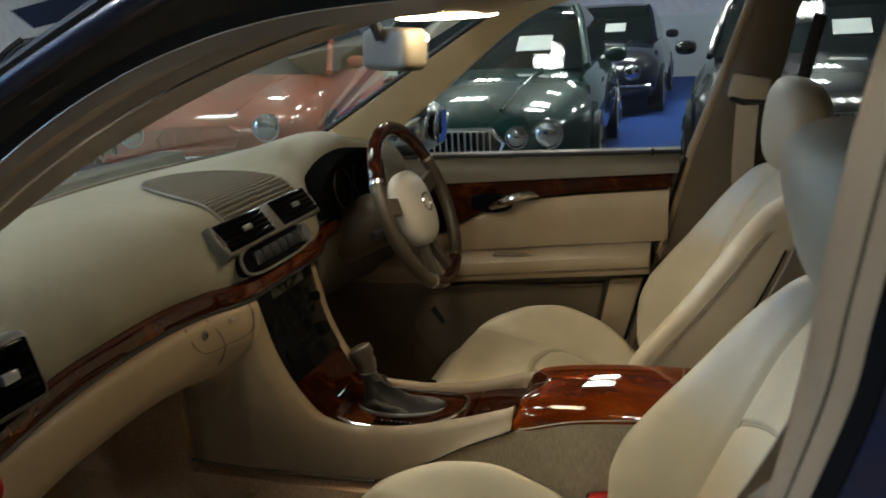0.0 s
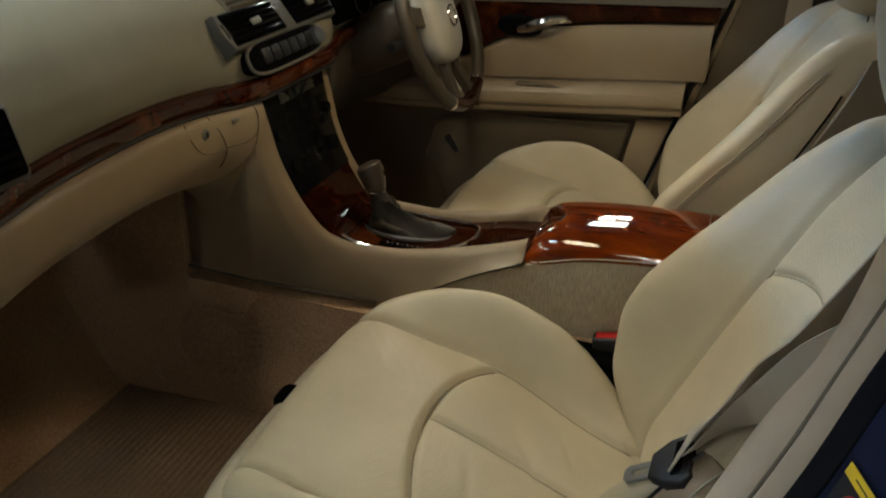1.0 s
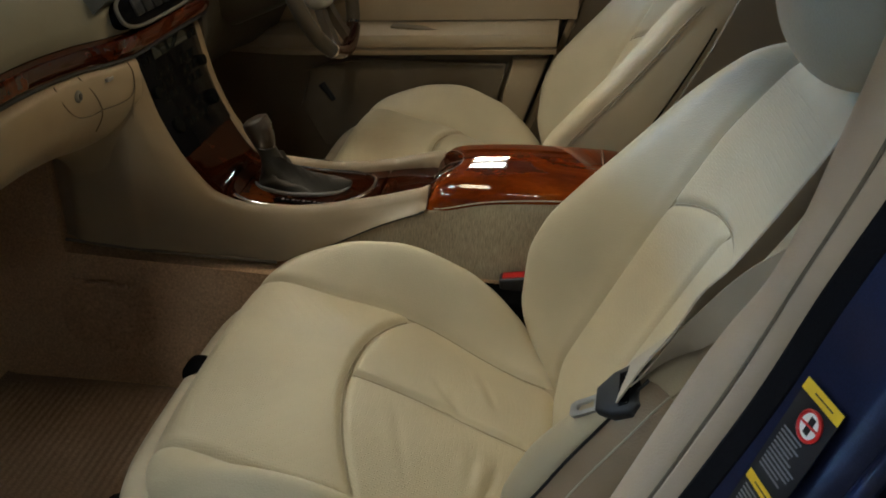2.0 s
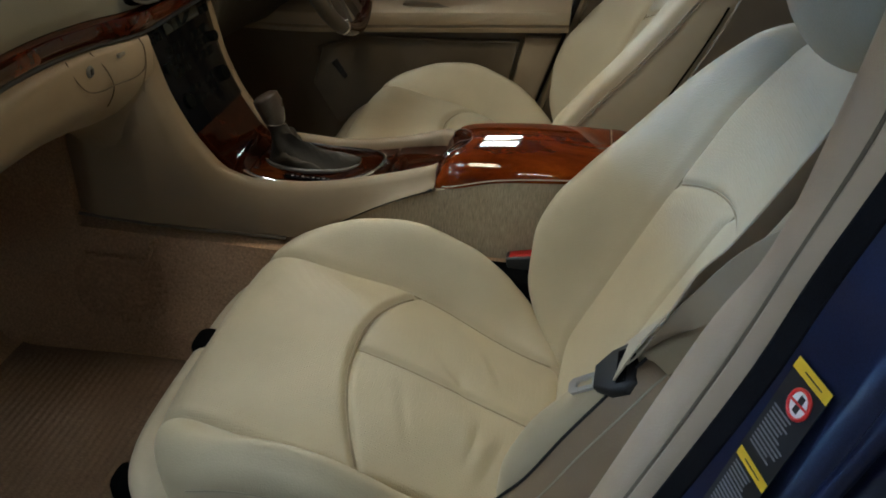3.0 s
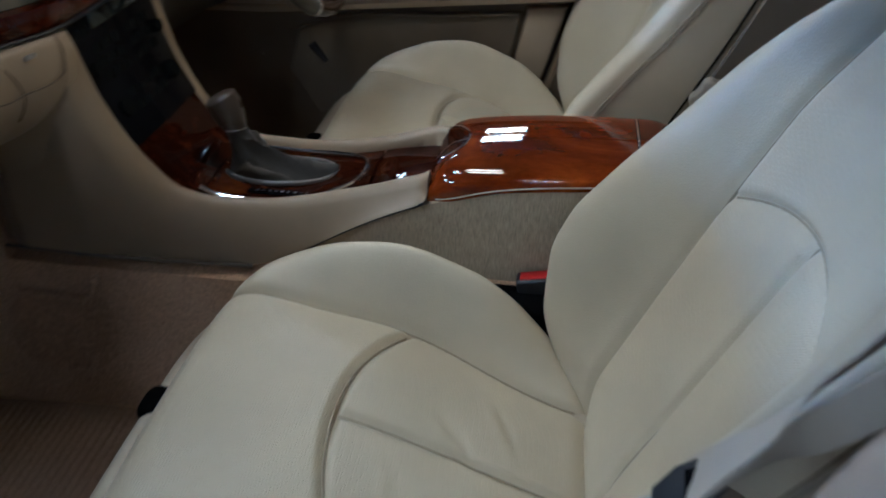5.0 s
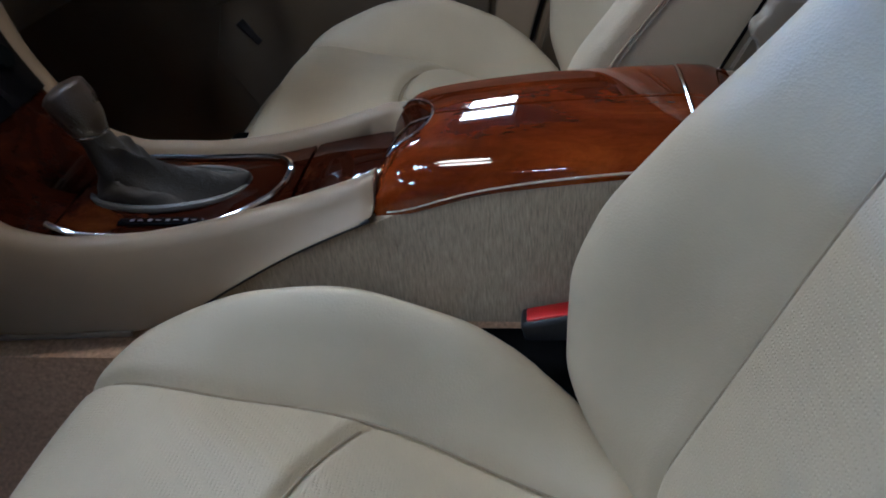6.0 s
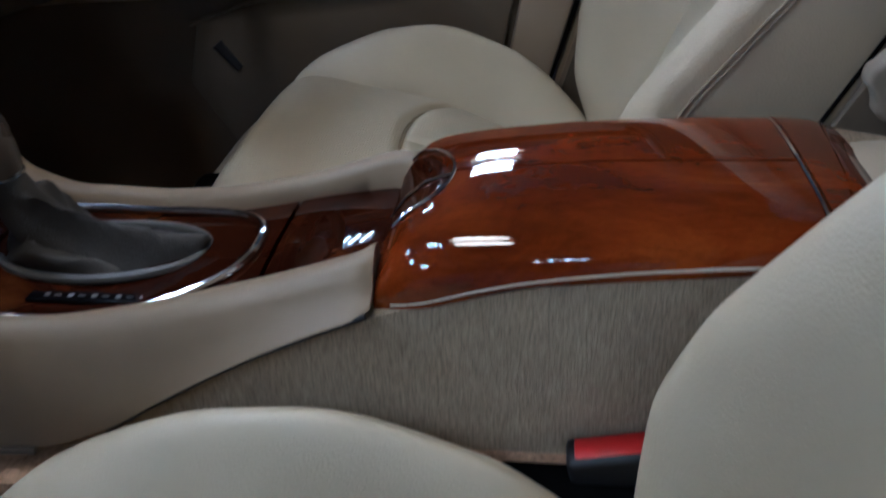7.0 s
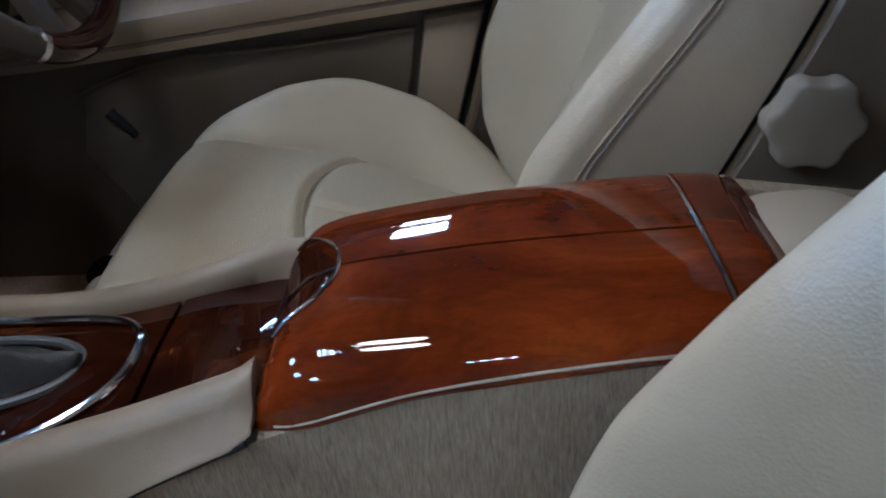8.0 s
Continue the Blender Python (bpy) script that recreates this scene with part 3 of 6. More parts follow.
def build_far_side():
    """The closed driver's door, its window, the middle pillar and belt on that side."""
    door = thing("driver_door", (-0.2, 0.76, 0.4), "closed beige driver door with walnut strip and chrome handle", "car door")
    rear = lambda z: 0.098 + (0.235 - 0.098) * (z - 0.522) / (0.955 - 0.522)
    outline = [(-0.98, 0.20), (rear(0.20), 0.20), (rear(0.955), 0.955), (-0.98, 0.955)]
    part("door_card", prism(outline, "y", 0.705, 0.80, 0.006), M_TRIM_SHADED, door, "taupe door card darkened for the footwell's shade")
    # upper rail
    ring = []
    for x in np.linspace(-0.74, 0.236, 24):
        t = 0.966 + 0.018 * (x + 0.377)
        low = 0.905 + 0.05 * (x + 0.35)
        xo = min(x, rear(0.93))
        ring.append([(xo, 0.80, t - 0.02), (xo, 0.80, t), (xo, 0.725, t), (xo, 0.706, t - 0.004), (xo, 0.688, t - 0.016), (xo, 0.678, t - 0.035), (xo, 0.676, low), (xo, 0.70, low - 0.004)])
    part("upper_rail", loft(ring), M_RAIL, door, "soft grey-beige upper door rail")
    part("window_seal", tube([(-0.74, 0.712, 0.962), (-0.3, 0.712, 0.970), (0.235, 0.712, 0.979)], 0.005), M_RUBBER, door, "black window seal")
    part("lock_button", tube([(0.165, 0.70, 0.972), (0.165, 0.70, 0.988)], 0.004), M_BLACK, door, "black lock button")
    # walnut strip, deep at the front, tapering to the rear
    ring = []
    for x in np.linspace(-0.72, 0.213, 40):
        t = 0.905 + 0.05 * (x + 0.35)
        low = float(smooth_at(x, (-0.72, -0.36, -0.315, -0.225, -0.1, 0.213), (0.76, 0.775, 0.80, 0.843, 0.872, 0.899)))
        ring.append([(x, 0.70, t), (x, 0.678, t - 0.002), (x, 0.672, t - 0.006), (x, 0.671, (t + low) / 2), (x, 0.674, low + 0.004), (x, 0.682, low), (x, 0.70, low)])
    part("wood_strip", loft(ring), M_WOOD_DARK, door, "glossy walnut strip")
    # insert panel
    ring = []
    for x in np.linspace(-0.72, 0.205, 40):
        t = float(smooth_at(x, (-0.72, -0.36, -0.315, -0.225, -0.1, 0.213), (0.756, 0.771, 0.796, 0.839, 0.868, 0.895)))
        low = 0.725 + 0.08 * (x + 0.315)
        low = min(low, t - 0.01)
        ring.append([(x, 0.71, t), (x, 0.686, t - 0.002), (x, 0.680, t - 0.012), (x, 0.682, (t + low) / 2), (x, 0.690, low), (x, 0.71, low)])
    part("door_insert", loft(ring), M_TRIM_SOFT, door, "smooth beige leather door insert")
    # armrest ledge
    ring = []
    for x in np.linspace(-0.72, 0.165, 50):
        t = 0.712 + 0.082 * (x + 0.315)
        bulge = 0.045 * ease((x + 0.72) / 0.3)
        o = 0.668 - bulge
        ring.append([(x, 0.71, t + 0.010), (x, 0.690, t + 0.008), (x, o + 0.02, t + 0.004), (x, o + 0.004, t - 0.006), (x, o, t - 0.022), (x, o + 0.004, t - 0.034), (x, o + 0.016, t - 0.038),
                     (x, o + 0.012, t - 0.044), (x, o + 0.018, t - 0.056), (x, 0.70, t - 0.062), (x, 0.71, t - 0.06)])
    part("door_armrest", loft(ring), M_TRIM_SOFT, door, "padded beige door armrest")
    part("grab_recess", box(-0.22, -0.02, 0.640, 0.668, 0.7265, 0.732, 0.002), M_TRIM_SHADED, door, "recessed grab shelf")
    # map pocket and the pale column behind it
    pocket = [(-0.46, 0.50), (-0.40, 0.40), (0.0, 0.38), (0.055, 0.652), (-0.31, 0.632), (-0.43, 0.60)]
    part("map_pocket", prism(pocket, "y", 0.686, 0.71, 0.008), M_TRIM_SHADED, door, "taupe map pocket")
    lip = curve_through([(-0.44, 0.684, 0.595), (-0.31, 0.680, 0.633), (-0.1, 0.676, 0.643), (0.05, 0.676, 0.654)], 6)
    part("pocket_lip", tube(lip, 0.003), M_TRIM_SHADED, door, "taupe pocket lip")
    col = [(0.012, 0.38), (0.066, 0.38), (0.150, 0.672), (0.066, 0.664)]
    part("rear_column", prism(col, "y", 0.680, 0.71, 0.008), M_TRIM_SOFT, door, "pale beige rear column")
    part("pull_slot", tube([(-0.402, 0.683, 0.565), (-0.372, 0.683, 0.525)], [0.009, 0.006], 10), M_BLACK, door, "black slot")
    part("edge_seal", tube([(rear(z) + 0.008, 0.712, z) for z in np.linspace(0.34, 0.965, 12)], 0.009), M_RUBBER, door, "black rubber edge seal")
    # chrome handle
    bowl = part("handle_bowl", ball((-0.225, 0.673, 0.858), 0.055, 0.008, 0.026, 2.4), M_GLOSS_BLACK, door, "dark handle recess")
    hp = curve_through([(-0.222, 0.655, 0.853), (-0.185, 0.642, 0.866), (-0.150, 0.640, 0.880), (-0.118, 0.652, 0.884), (-0.108, 0.668, 0.878)], 6)
    part("handle", tube(hp, [0.006 + 0.006 * math.sin(math.pi * min(1, 0.15 + i / len(hp))) for i in range(len(hp))], 10), M_CHROME, door, "chrome door handle")
    # window
    g = solid("driver_window", prism([(-0.62, 0.98), (0.245, 0.985), (0.350, 1.29), (-0.12, 1.29), (-0.40, 1.12)], "y", 0.722, 0.726, 0), M_GLASS, "clear closed window of the driver door", "window", "structure")
    g.visible_shadow = False
    # outside mirror
    mir = thing("door_mirror", (-0.45, 0.90, 0.95), "chrome-edged door mirror outside the driver window", "mirror")
    part("mirror_housing", ball((-0.485, 0.93, 1.022), 0.055, 0.115, 0.068, 3.0), M_CHROME, mir, "chrome mirror housing")
    part("mirror_glass", moved(ball((0, 0, 0), 0.004, 0.092, 0.052, 3.2), pose(-0.428, 0.925, 1.022, 0, 0, 6)), M_MIRROR, mir, "mirror glass")
    part("mirror_foot", box(-0.50, -0.45, 0.74, 0.86, 0.965, 0.995, 0.008), M_BLACK, mir, "black mirror foot")
    # middle pillar
    pil = thing("driver_door_pillar", (0.35, 0.70, 0.5), "beige middle pillar trim beside the driver seat", "pillar", kind="structure")
    front = [(0.07, 0.36), (0.13, 0.56), (0.247, 0.985), (0.300, 1.13), (0.352, 1.285), (0.37, 1.34)]
    back = [(0.50, 0.36), (0.47, 0.56), (0.43, 0.985), (0.437, 1.13), (0.465, 1.285), (0.48, 1.34)]
    rings = []
    for (a, z), (b, _) in zip([p for p in front], back):
        i = 0.0 if z < 1.0 else 0.05 * (z - 1.0) / 0.3
        rings.append([(a, 0.76, z), (a + 0.004, 0.716 - i, z), (a + 0.02, 0.702 - i, z), ((a + b) / 2, 0.695 - i, z), (b - 0.02, 0.702 - i, z), (b, 0.72 - i, z), (b, 0.76, z)])
    part("pillar_trim", loft(rings), M_TRIM_SHADED, pil, "taupe pillar trim")
    part("front_edge", tube([(a + 0.008, 0.712 - (0.0 if z < 1.0 else 0.05 * (z - 1.0) / 0.3), z) for a, z in front], 0.010), M_TRIM_SOFT, pil, "pale pillar edge")
    part("belt_slot", box(0.325, 0.425, 0.680, 0.70, 0.66, 0.685, 0.004), M_BLACK, pil, "black belt slot")
    belt = thing("driver_seat_belt", (0.37, 0.66, 0.7), "beige seat belt hanging from its pillar anchor", "seat belt")
    part("anchor_cover", moved(box(-0.042, 0.042, -0.014, 0.014, -0.028, 0.028, 0.008), pose(0.372, 0.652, 1.128, 0, 12, 0)), M_TRIM, belt, "beige anchor cover")
    part("anchor_loop", tube([(0.333, 0.645, 1.108), (0.36, 0.640, 1.098), (0.408, 0.645, 1.100)], 0.007), M_BLACK, belt, "black anchor loop")
    part("webbing", ribbon(curve_through([(0.370, 0.648, 1.105), (0.366, 0.668, 0.95), (0.372, 0.676, 0.82), (0.376, 0.682, 0.67)], 6), (1, 0, 0.1), 0.047, 0.0016), M_WEBBING, belt, "beige belt webbing")
    # rear side beyond the pillar: door frame and glass
    rd = thing("driver_rear_door", (0.9, 0.76, 0.4), "closed beige-lined rear door on the driver side", "car door")
    part("door_card", box(0.50, 1.20, 0.705, 0.80, 0.34, 0.972, 0.012), M_TRIM_SHADED, rd)
    part("door_frame", tube([(0.46, 0.735, 0.985), (0.485, 0.715, 1.13), (0.512, 0.69, 1.275)], 0.014), M_RUBBER, rd, "black window frame")
    g = solid("driver_rear_window", prism([(0.47, 0.985), (1.25, 0.99), (1.15, 1.29), (0.52, 1.29)], "y", 0.722, 0.726, 0), M_GLASS, "clear closed rear side window", "window", "structure")
    g.visible_shadow = False
    solid("front_wing_panel", box(-1.6, -0.76, 0.74, 0.84, 0.3, 0.94, 0.04, 3), M_BLUE, "dark blue front wing of the car", "wing", "structure")


build_floor()
build_roof()
build_near_pillar()
build_far_pillar()
build_windscreen()
build_near_door_pillar()
build_far_side()


# ---- dashboard ----
def dash_x(y):
    """How far back the dashboard's face comes at y, along its walnut strip."""
    a = abs(y)
    return float(smooth_at(a, (0.0, 0.12, 0.16, 0.22, 0.34, 0.5, 0.72), (-0.440, -0.442, -0.452, -0.474, -0.486, -0.476, -0.440)))


def strip_z(y):
    return float(smooth_at(abs(y), (0.0, 0.15, 0.3, 0.5, 0.72), (0.900, 0.898, 0.903, 0.905, 0.895)))


def build_dashboard():
    dash = thing("dashboard", (-0.65, 0, 0.85), "cream leather-look dashboard with walnut strip and air vents", "dashboard")
    ys = np.linspace(-0.715, 0.70, 120)

    def profile(y):
        f, w = dash_x(y), strip_z(y) + 0.006
        hood = 0.045 * math.exp(-(((y - 0.37) / 0.19) ** 4))  # the binnacle over the dials
        pts = [(base_x(y), 1.026), (-0.80 + 0.3 * y * y, 1.038), (-0.70 + 0.1 * y * y, 1.042 + 0.25 * hood), (-0.62, 1.040 + 0.7 * hood), (f - 0.085, 1.026 + hood), (f - 0.045, 1.002 + 0.9 * hood),
               (f - 0.018, 0.965 + 0.35 * hood), (f - 0.006, 0.93), (f - 0.006, w)]
        c = curve_through([(x, y, z) for x, z in pts], 6)
        return c + [np.array((f - 0.06, y, w - 0.01)), np.array((base_x(y) - 0.01, y, 0.86)), np.array((base_x(y) - 0.02, y, 1.02))]

    part("dash_top", loft([profile(y) for y in ys]), M_DASH, dash, "soft cream dashboard top", 50)
    groove = [(base_x(y) + 0.045, y, 1.0335) for y in np.linspace(-0.66, 0.6, 40)]
    part("defroster_slot", tube(groove, 0.006, 6), M_TRIM_SHADED, dash, "narrow demister slot")
    # walnut strip across the whole width
    ring = []
    for y in np.linspace(-0.70, 0.66, 90):
        f, w = dash_x(y), strip_z(y)
        ring.append([(f - 0.05, y, w + 0.005), (f, y, w + 0.005), (f + 0.006, y, w + 0.002), (f + 0.009, y, w - 0.008), (f + 0.008, y, w - 0.020), (f + 0.003, y, w - 0.026), (f - 0.05, y, w - 0.026)])
    part("wood_strip", loft(ring), M_WOOD_DASH, dash, "glossy reddish walnut strip")
    part("strip_edge", tube([(dash_x(y) + 0.002, y, strip_z(y) - 0.028) for y in np.linspace(-0.70, 0.66, 70)], 0.003, 6), M_BLACK, dash, "dark gap under the strip")
    # lower part on the passenger's side, with the glove box lid
    ring = []
    for y in np.linspace(-0.70, -0.125, 50):
        f, w = dash_x(y), strip_z(y) - 0.029
        out = 0.010 * math.sin(math.pi * min(1, max(0, (-0.13 - y) / 0.55)))
        sec = [(f - 0.004, y, w), (f + 0.004 + out, y, w - 0.012), (f + 0.004 + out, y, w - 0.045), (f - 0.010 + out, y, w - 0.085), (f - 0.050, y, w - 0.125), (f - 0.115, y, w - 0.150), (f - 0.25, y, w - 0.165)]
        ring.append(curve_through(sec, 4) + [np.array((f - 0.28, y, w - 0.1)), np.array((f - 0.06, y, w))])
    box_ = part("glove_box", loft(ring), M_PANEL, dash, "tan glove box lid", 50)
    # the hollow fillet by which the lid's corner runs into the console's side
    def lid_section(y):
        f, w = dash_x(y), strip_z(y) - 0.029
        out = 0.010 * math.sin(math.pi * min(1, max(0, (-0.13 - y) / 0.55)))
        return curve_through([(f + 0.004 + out, y, w - 0.012), (f + 0.004 + out, y, w - 0.045), (f - 0.010 + out, y, w - 0.085), (f - 0.050, y, w - 0.125), (f - 0.115, y, w - 0.150)], 6)

    zz = np.linspace(0.865, 0.64, 30)
    slope = [(x, rim_z(x)) for x in np.linspace(-0.47, -0.2, 80)]
    limits = [min((x for x, h in slope if h < z), default=-0.2) for z in zz]
    inner_ = lid_section(-0.15)
    rows = []
    for i in range(1, len(inner_) - 1):
        d = inner_[i + 1] - inner_[i - 1]
        nx, nz = -d[2], d[0]
        k = 1 / math.hypot(nx, nz)
        nx, nz = nx * k, nz * k
        limit = float(np.interp(-inner_[i][2], -zz, limits))
        r = max(0.002, min(0.065, limit - inner_[i][0] - 0.012))
        wall = -(rim_y(min(-0.2, inner_[i][0] + nx * r)) + 0.0200)
        a = lid_section(wall - r)[i]
        c = np.array((a[0], wall, a[2]))
        b = np.array((a[0] + nx * r, wall, a[2] + nz * r))
        rows.append([(1 - s) ** 2 * a + 2 * s * (1 - s) * c + s * s * b for s in np.linspace(0, 1, 10)])
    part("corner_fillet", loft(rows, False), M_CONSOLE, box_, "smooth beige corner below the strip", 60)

    def line(points):
        """A joint drawn on the lid's face: points of y and depth below the strip."""
        out = []
        for y, d in points:
            x0 = dash_x(y) + 0.004 + 0.010 * math.sin(math.pi * min(1, max(0, (-0.13 - y) / 0.55)))
            back = float(smooth_at(d, (0.0, 0.012, 0.045, 0.085, 0.125), (0.008, 0.0, 0.0, 0.014, 0.05)))
            out.append((x0 - back + 0.0020, y, strip_z(y) - 0.029 - d))
        return curve_through(out, 6)

    part("lid_gap", tube(line([(-0.282, 0.003), (-0.276, 0.030), (-0.255, 0.052), (-0.225, 0.060), (-0.200, 0.058)]), 0.0009, 6), M_SEAM_LID, box_)
    part("lid_gap", tube(line([(-0.232, 0.003), (-0.214, 0.030), (-0.203, 0.056), (-0.200, 0.075), (-0.202, 0.092)]), 0.0009, 6), M_SEAM_LID, box_)
    part("lid_gap", tube(line([(-0.200, 0.058), (-0.165, 0.056), (-0.146, 0.046), (-0.142, 0.020), (-0.144, 0.004)]), 0.0009, 6), M_SEAM_LID, box_)
    lx, _, lz = line([(-0.245, 0.026), (-0.244, 0.026)])[0]
    part("lock_barrel", disc((lx - 0.004, -0.245, lz), (1, 0, 0), 0.0085, 0.006), M_GREY, box_, "metal lock barrel")
    part("keyhole", box(lx + 0.0015, lx + 0.0030, -0.2475, -0.2425, lz - 0.004, lz + 0.004, 0), M_BLACK, box_, "dark keyhole")
    lx, _, lz = line([(-0.185, 0.018), (-0.184, 0.018)])[0]
    part("airbag_lamp", box(lx - 0.003, lx + 0.002, -0.192, -0.176, lz - 0.002, lz + 0.003, 0.001), M_SATIN, box_, "small lamp window")
    # side switch at the dashboard's end
    end = thing("airbag_switch_cover", (-0.44, -0.716, 0.85), "round red-ringed airbag key switch in the dashboard end", "switch")
    part("cover", moved(ball((0, 0, 0), 0.045, 0.012, 0.05, 2.6), pose(-0.455, -0.715, 0.852, 0, 0, 0)), M_TRIM, end)
    part("switch_face", disc((-0.437, -0.708, 0.857), (0.75, -0.6, 0.25), 0.022, 0.008), M_BLACK, end, "black switch face")
    nrm = Vector((0.75, -0.6, 0.25)).normalized()
    s = nrm.cross(Vector((0, 0, 1))).normalized()
    u = nrm.cross(s)
    c = Vector((-0.437, -0.708, 0.857)) + nrm * 0.009
    part("red_ring", tube([tuple(c + (s * math.cos(t) + u * math.sin(t)) * 0.019) for t in np.linspace(0, 2 * math.pi, 30, endpoint=False)], 0.003, 6, True), M_RED, end, "red ring")
    for k in (-0.006, 0.0, 0.006):
        part("print_bar", tube([tuple(c + s * k - u * 0.005), tuple(c + s * k + u * 0.005)], 0.001, 6), M_WHITE, end)
    # speaker grille on the top
    grille = thing("dash_speaker", (-0.6, 0, 1.03), "ribbed taupe half-oval speaker grille in the dashboard top", "speaker")

    def top_z(px, y):
        prof = profile(y)[:49]
        zs = sorted((p[0], p[2]) for p in prof)
        return float(np.interp(px, [a for a, _ in zs], [b for _, b in zs]))

    def spk_half(x):
        s_ = (x + 0.713) / 0.235
        return 0.128 * math.sqrt(max(0.0, 1 - (1 - s_) ** 2)) if s_ < 1 else 0.128

    xs = np.linspace(-0.711, -0.475, 30)
    rows = [[(x, y, top_z(x, y) + 0.003) for y in np.linspace(-spk_half(x), spk_half(x), 21)] for x in xs]
    part("grille_base", loft(rows, False), M_GRILLE, grille)
    for k in range(27):
        x = -0.702 + 0.0083 * k
        h = spk_half(x) - 0.004
        part("rib", ribbon([(x, y, top_z(x, y) + 0.0050) for y in np.linspace(-h, h, 16)], (1, 0, 0), 0.0040, 0.004), M_RIB, grille)
    rim = [(x, -spk_half(x), top_z(x, -spk_half(x)) + 0.004) for x in xs[::-1]] + [(x, spk_half(x), top_z(x, spk_half(x)) + 0.004) for x in xs[1:]]
    part("rim", tube(rim, 0.003, 6), M_RIB, grille, "taupe rim")
    # middle vents
    vents = thing("centre_vents", (-0.46, 0, 0.98), "pair of dark slatted air vents with satin surround", "air vent")
    part("surround", moved(prism([(-0.176, -0.032), (0.158, -0.032), (0.166, 0.0), (0.158, 0.030), (-0.176, 0.030), (-0.182, 0.0)], "x", -0.03, 0.006, 0.006), pose(-0.468, 0, 0.978, 0, -38, 0)), M_SURROUND, vents, "dark taupe surround")
    for y0, y1 in ((-0.170, -0.022), (0.012, 0.150)):
        v = part("vent", moved(box(0.0045, 0.0085, y0, y1, -0.026, 0.026, 0.002), pose(-0.468, 0, 0.978, 0, -38, 0)), M_GLOSS_BLACK, vents, "black vent opening")
        for k in range(5):
            part("slat", moved(box(0.007, 0.0115, y0 + 0.004, y1 - 0.004, -0.022 + 0.010 * k, -0.0185 + 0.010 * k, 0.0008), pose(-0.468, 0, 0.978, 0, -38, 0)), M_SLAT, v)
        part("vent_knob", moved(box(0.009, 0.015, (y0 + y1) / 2 - 0.012, (y0 + y1) / 2 + 0.012, -0.005, 0.005, 0.002), pose(-0.468, 0, 0.978, 0, -38, 0)), M_GREY, v, "grey vent knob")
    part("thumb_wheel", moved(tube([(0.004, -0.172, -0.012), (0.004, -0.172, 0.012)], 0.004, 12), pose(-0.468, 0, 0.978, 0, -38, 0)), M_BLACK, vents, "ridged thumb wheel")
    # switch row below the vents
    row = thing("switch_panel", (-0.44, 0, 0.93), "dark oval switch panel under the air vents", "switch panel")
    oval = [(0.118 * math.copysign(abs(math.cos(t)) ** 0.5, math.cos(t)) - 0.035, 0.026 * math.copysign(abs(math.sin(t)) ** 0.7, math.sin(t))) for t in np.linspace(0, 2 * math.pi, 36, endpoint=False)]
    tilt = pose(-0.449, 0, 0.930, 0, -22, 0)
    part("panel", moved(prism(oval, "x", -0.03, 0.010, 0.004), tilt), M_GLOSS_BLACK, row)
    part("rim", moved(tube([(0.008, y, z) for y, z in oval], 0.003, 6, True), tilt), M_GREY, row, "grey rim")
    for k in range(6):
        part("switch", moved(box(0.009, 0.0145, -0.115 + 0.028 * k, -0.091 + 0.028 * k, -0.012, 0.012, 0.003), tilt), M_BLACK, row)
    part("turn_knob", moved(tube([(0.008, 0.058, 0.0), (0.022, 0.058, 0.0)], 0.015, 20), tilt), M_SATIN, row, "satin turn knob")
    # passenger's end vent
    side = thing("side_vent", (-0.44, -0.62, 0.96), "dark slatted side air vent in the dashboard end", "air vent")
    part("surround", moved(box(-0.03, 0.012, -0.062, 0.055, -0.045, 0.042, 0.012, 3), pose(-0.448, -0.652, 0.956, 0, -14, 0)), M_SURROUND, side)
    v = part("vent", moved(box(0.010, 0.014, -0.052, 0.044, -0.036, 0.033, 0.004), pose(-0.448, -0.652, 0.956, 0, -14, 0)), M_GLOSS_BLACK, side, "black vent opening")
    for k in range(6):
        part("slat", moved(box(0.012, 0.020, -0.048, 0.040, -0.031 + 0.011 * k, -0.0275 + 0.011 * k, 0.001), pose(-0.448, -0.652, 0.956, 0, -14, 0)), M_SLAT, v)
    part("vent_knob", moved(box(0.016, 0.026, -0.012, 0.010, -0.006, 0.006, 0.002), pose(-0.448, -0.652, 0.956, 0, -14, 0)), M_SATIN, side, "satin vent knob")
    # dials under the binnacle
    dials = thing("instrument_cluster", (-0.5, 0.37, 0.96), "black instrument cluster under the cream binnacle", "instrument cluster")
    arch = [(0.37 + 0.182 * math.cos(t), 0.945 + 0.098 * max(0.0, math.sin(t)) ** 0.75 - (0.02 if math.sin(t) < 0 else 0)) for t in np.linspace(0, 2 * math.pi, 40, endpoint=False)]
    part("cluster_housing", moved(prism(arch, "x", -0.030, 0.022, 0.004), Matrix.Translation((-0.478, 0, 0))), M_SLAT, dials, "matt black housing")
    for y, r in ((0.29, 0.042), (0.40, 0.052), (0.49, 0.036)):
        d = part("dial", disc((-0.458, y, 0.972), (1, 0, 0.15), r, 0.005, 32), M_SLAT, dials, "round dark dial")
        part("dial_ring", tube([(-0.4515 - 0.15 * r * math.sin(t), y + r * math.cos(t), 0.972 + r * math.sin(t)) for t in np.linspace(0, 2 * math.pi, 36, endpoint=False)], 0.0015, 6, True), M_BLACK, d, "thin dark ring")
    # knee panel on the driver's side, with the footwell's shade put into its colour
    ring = []
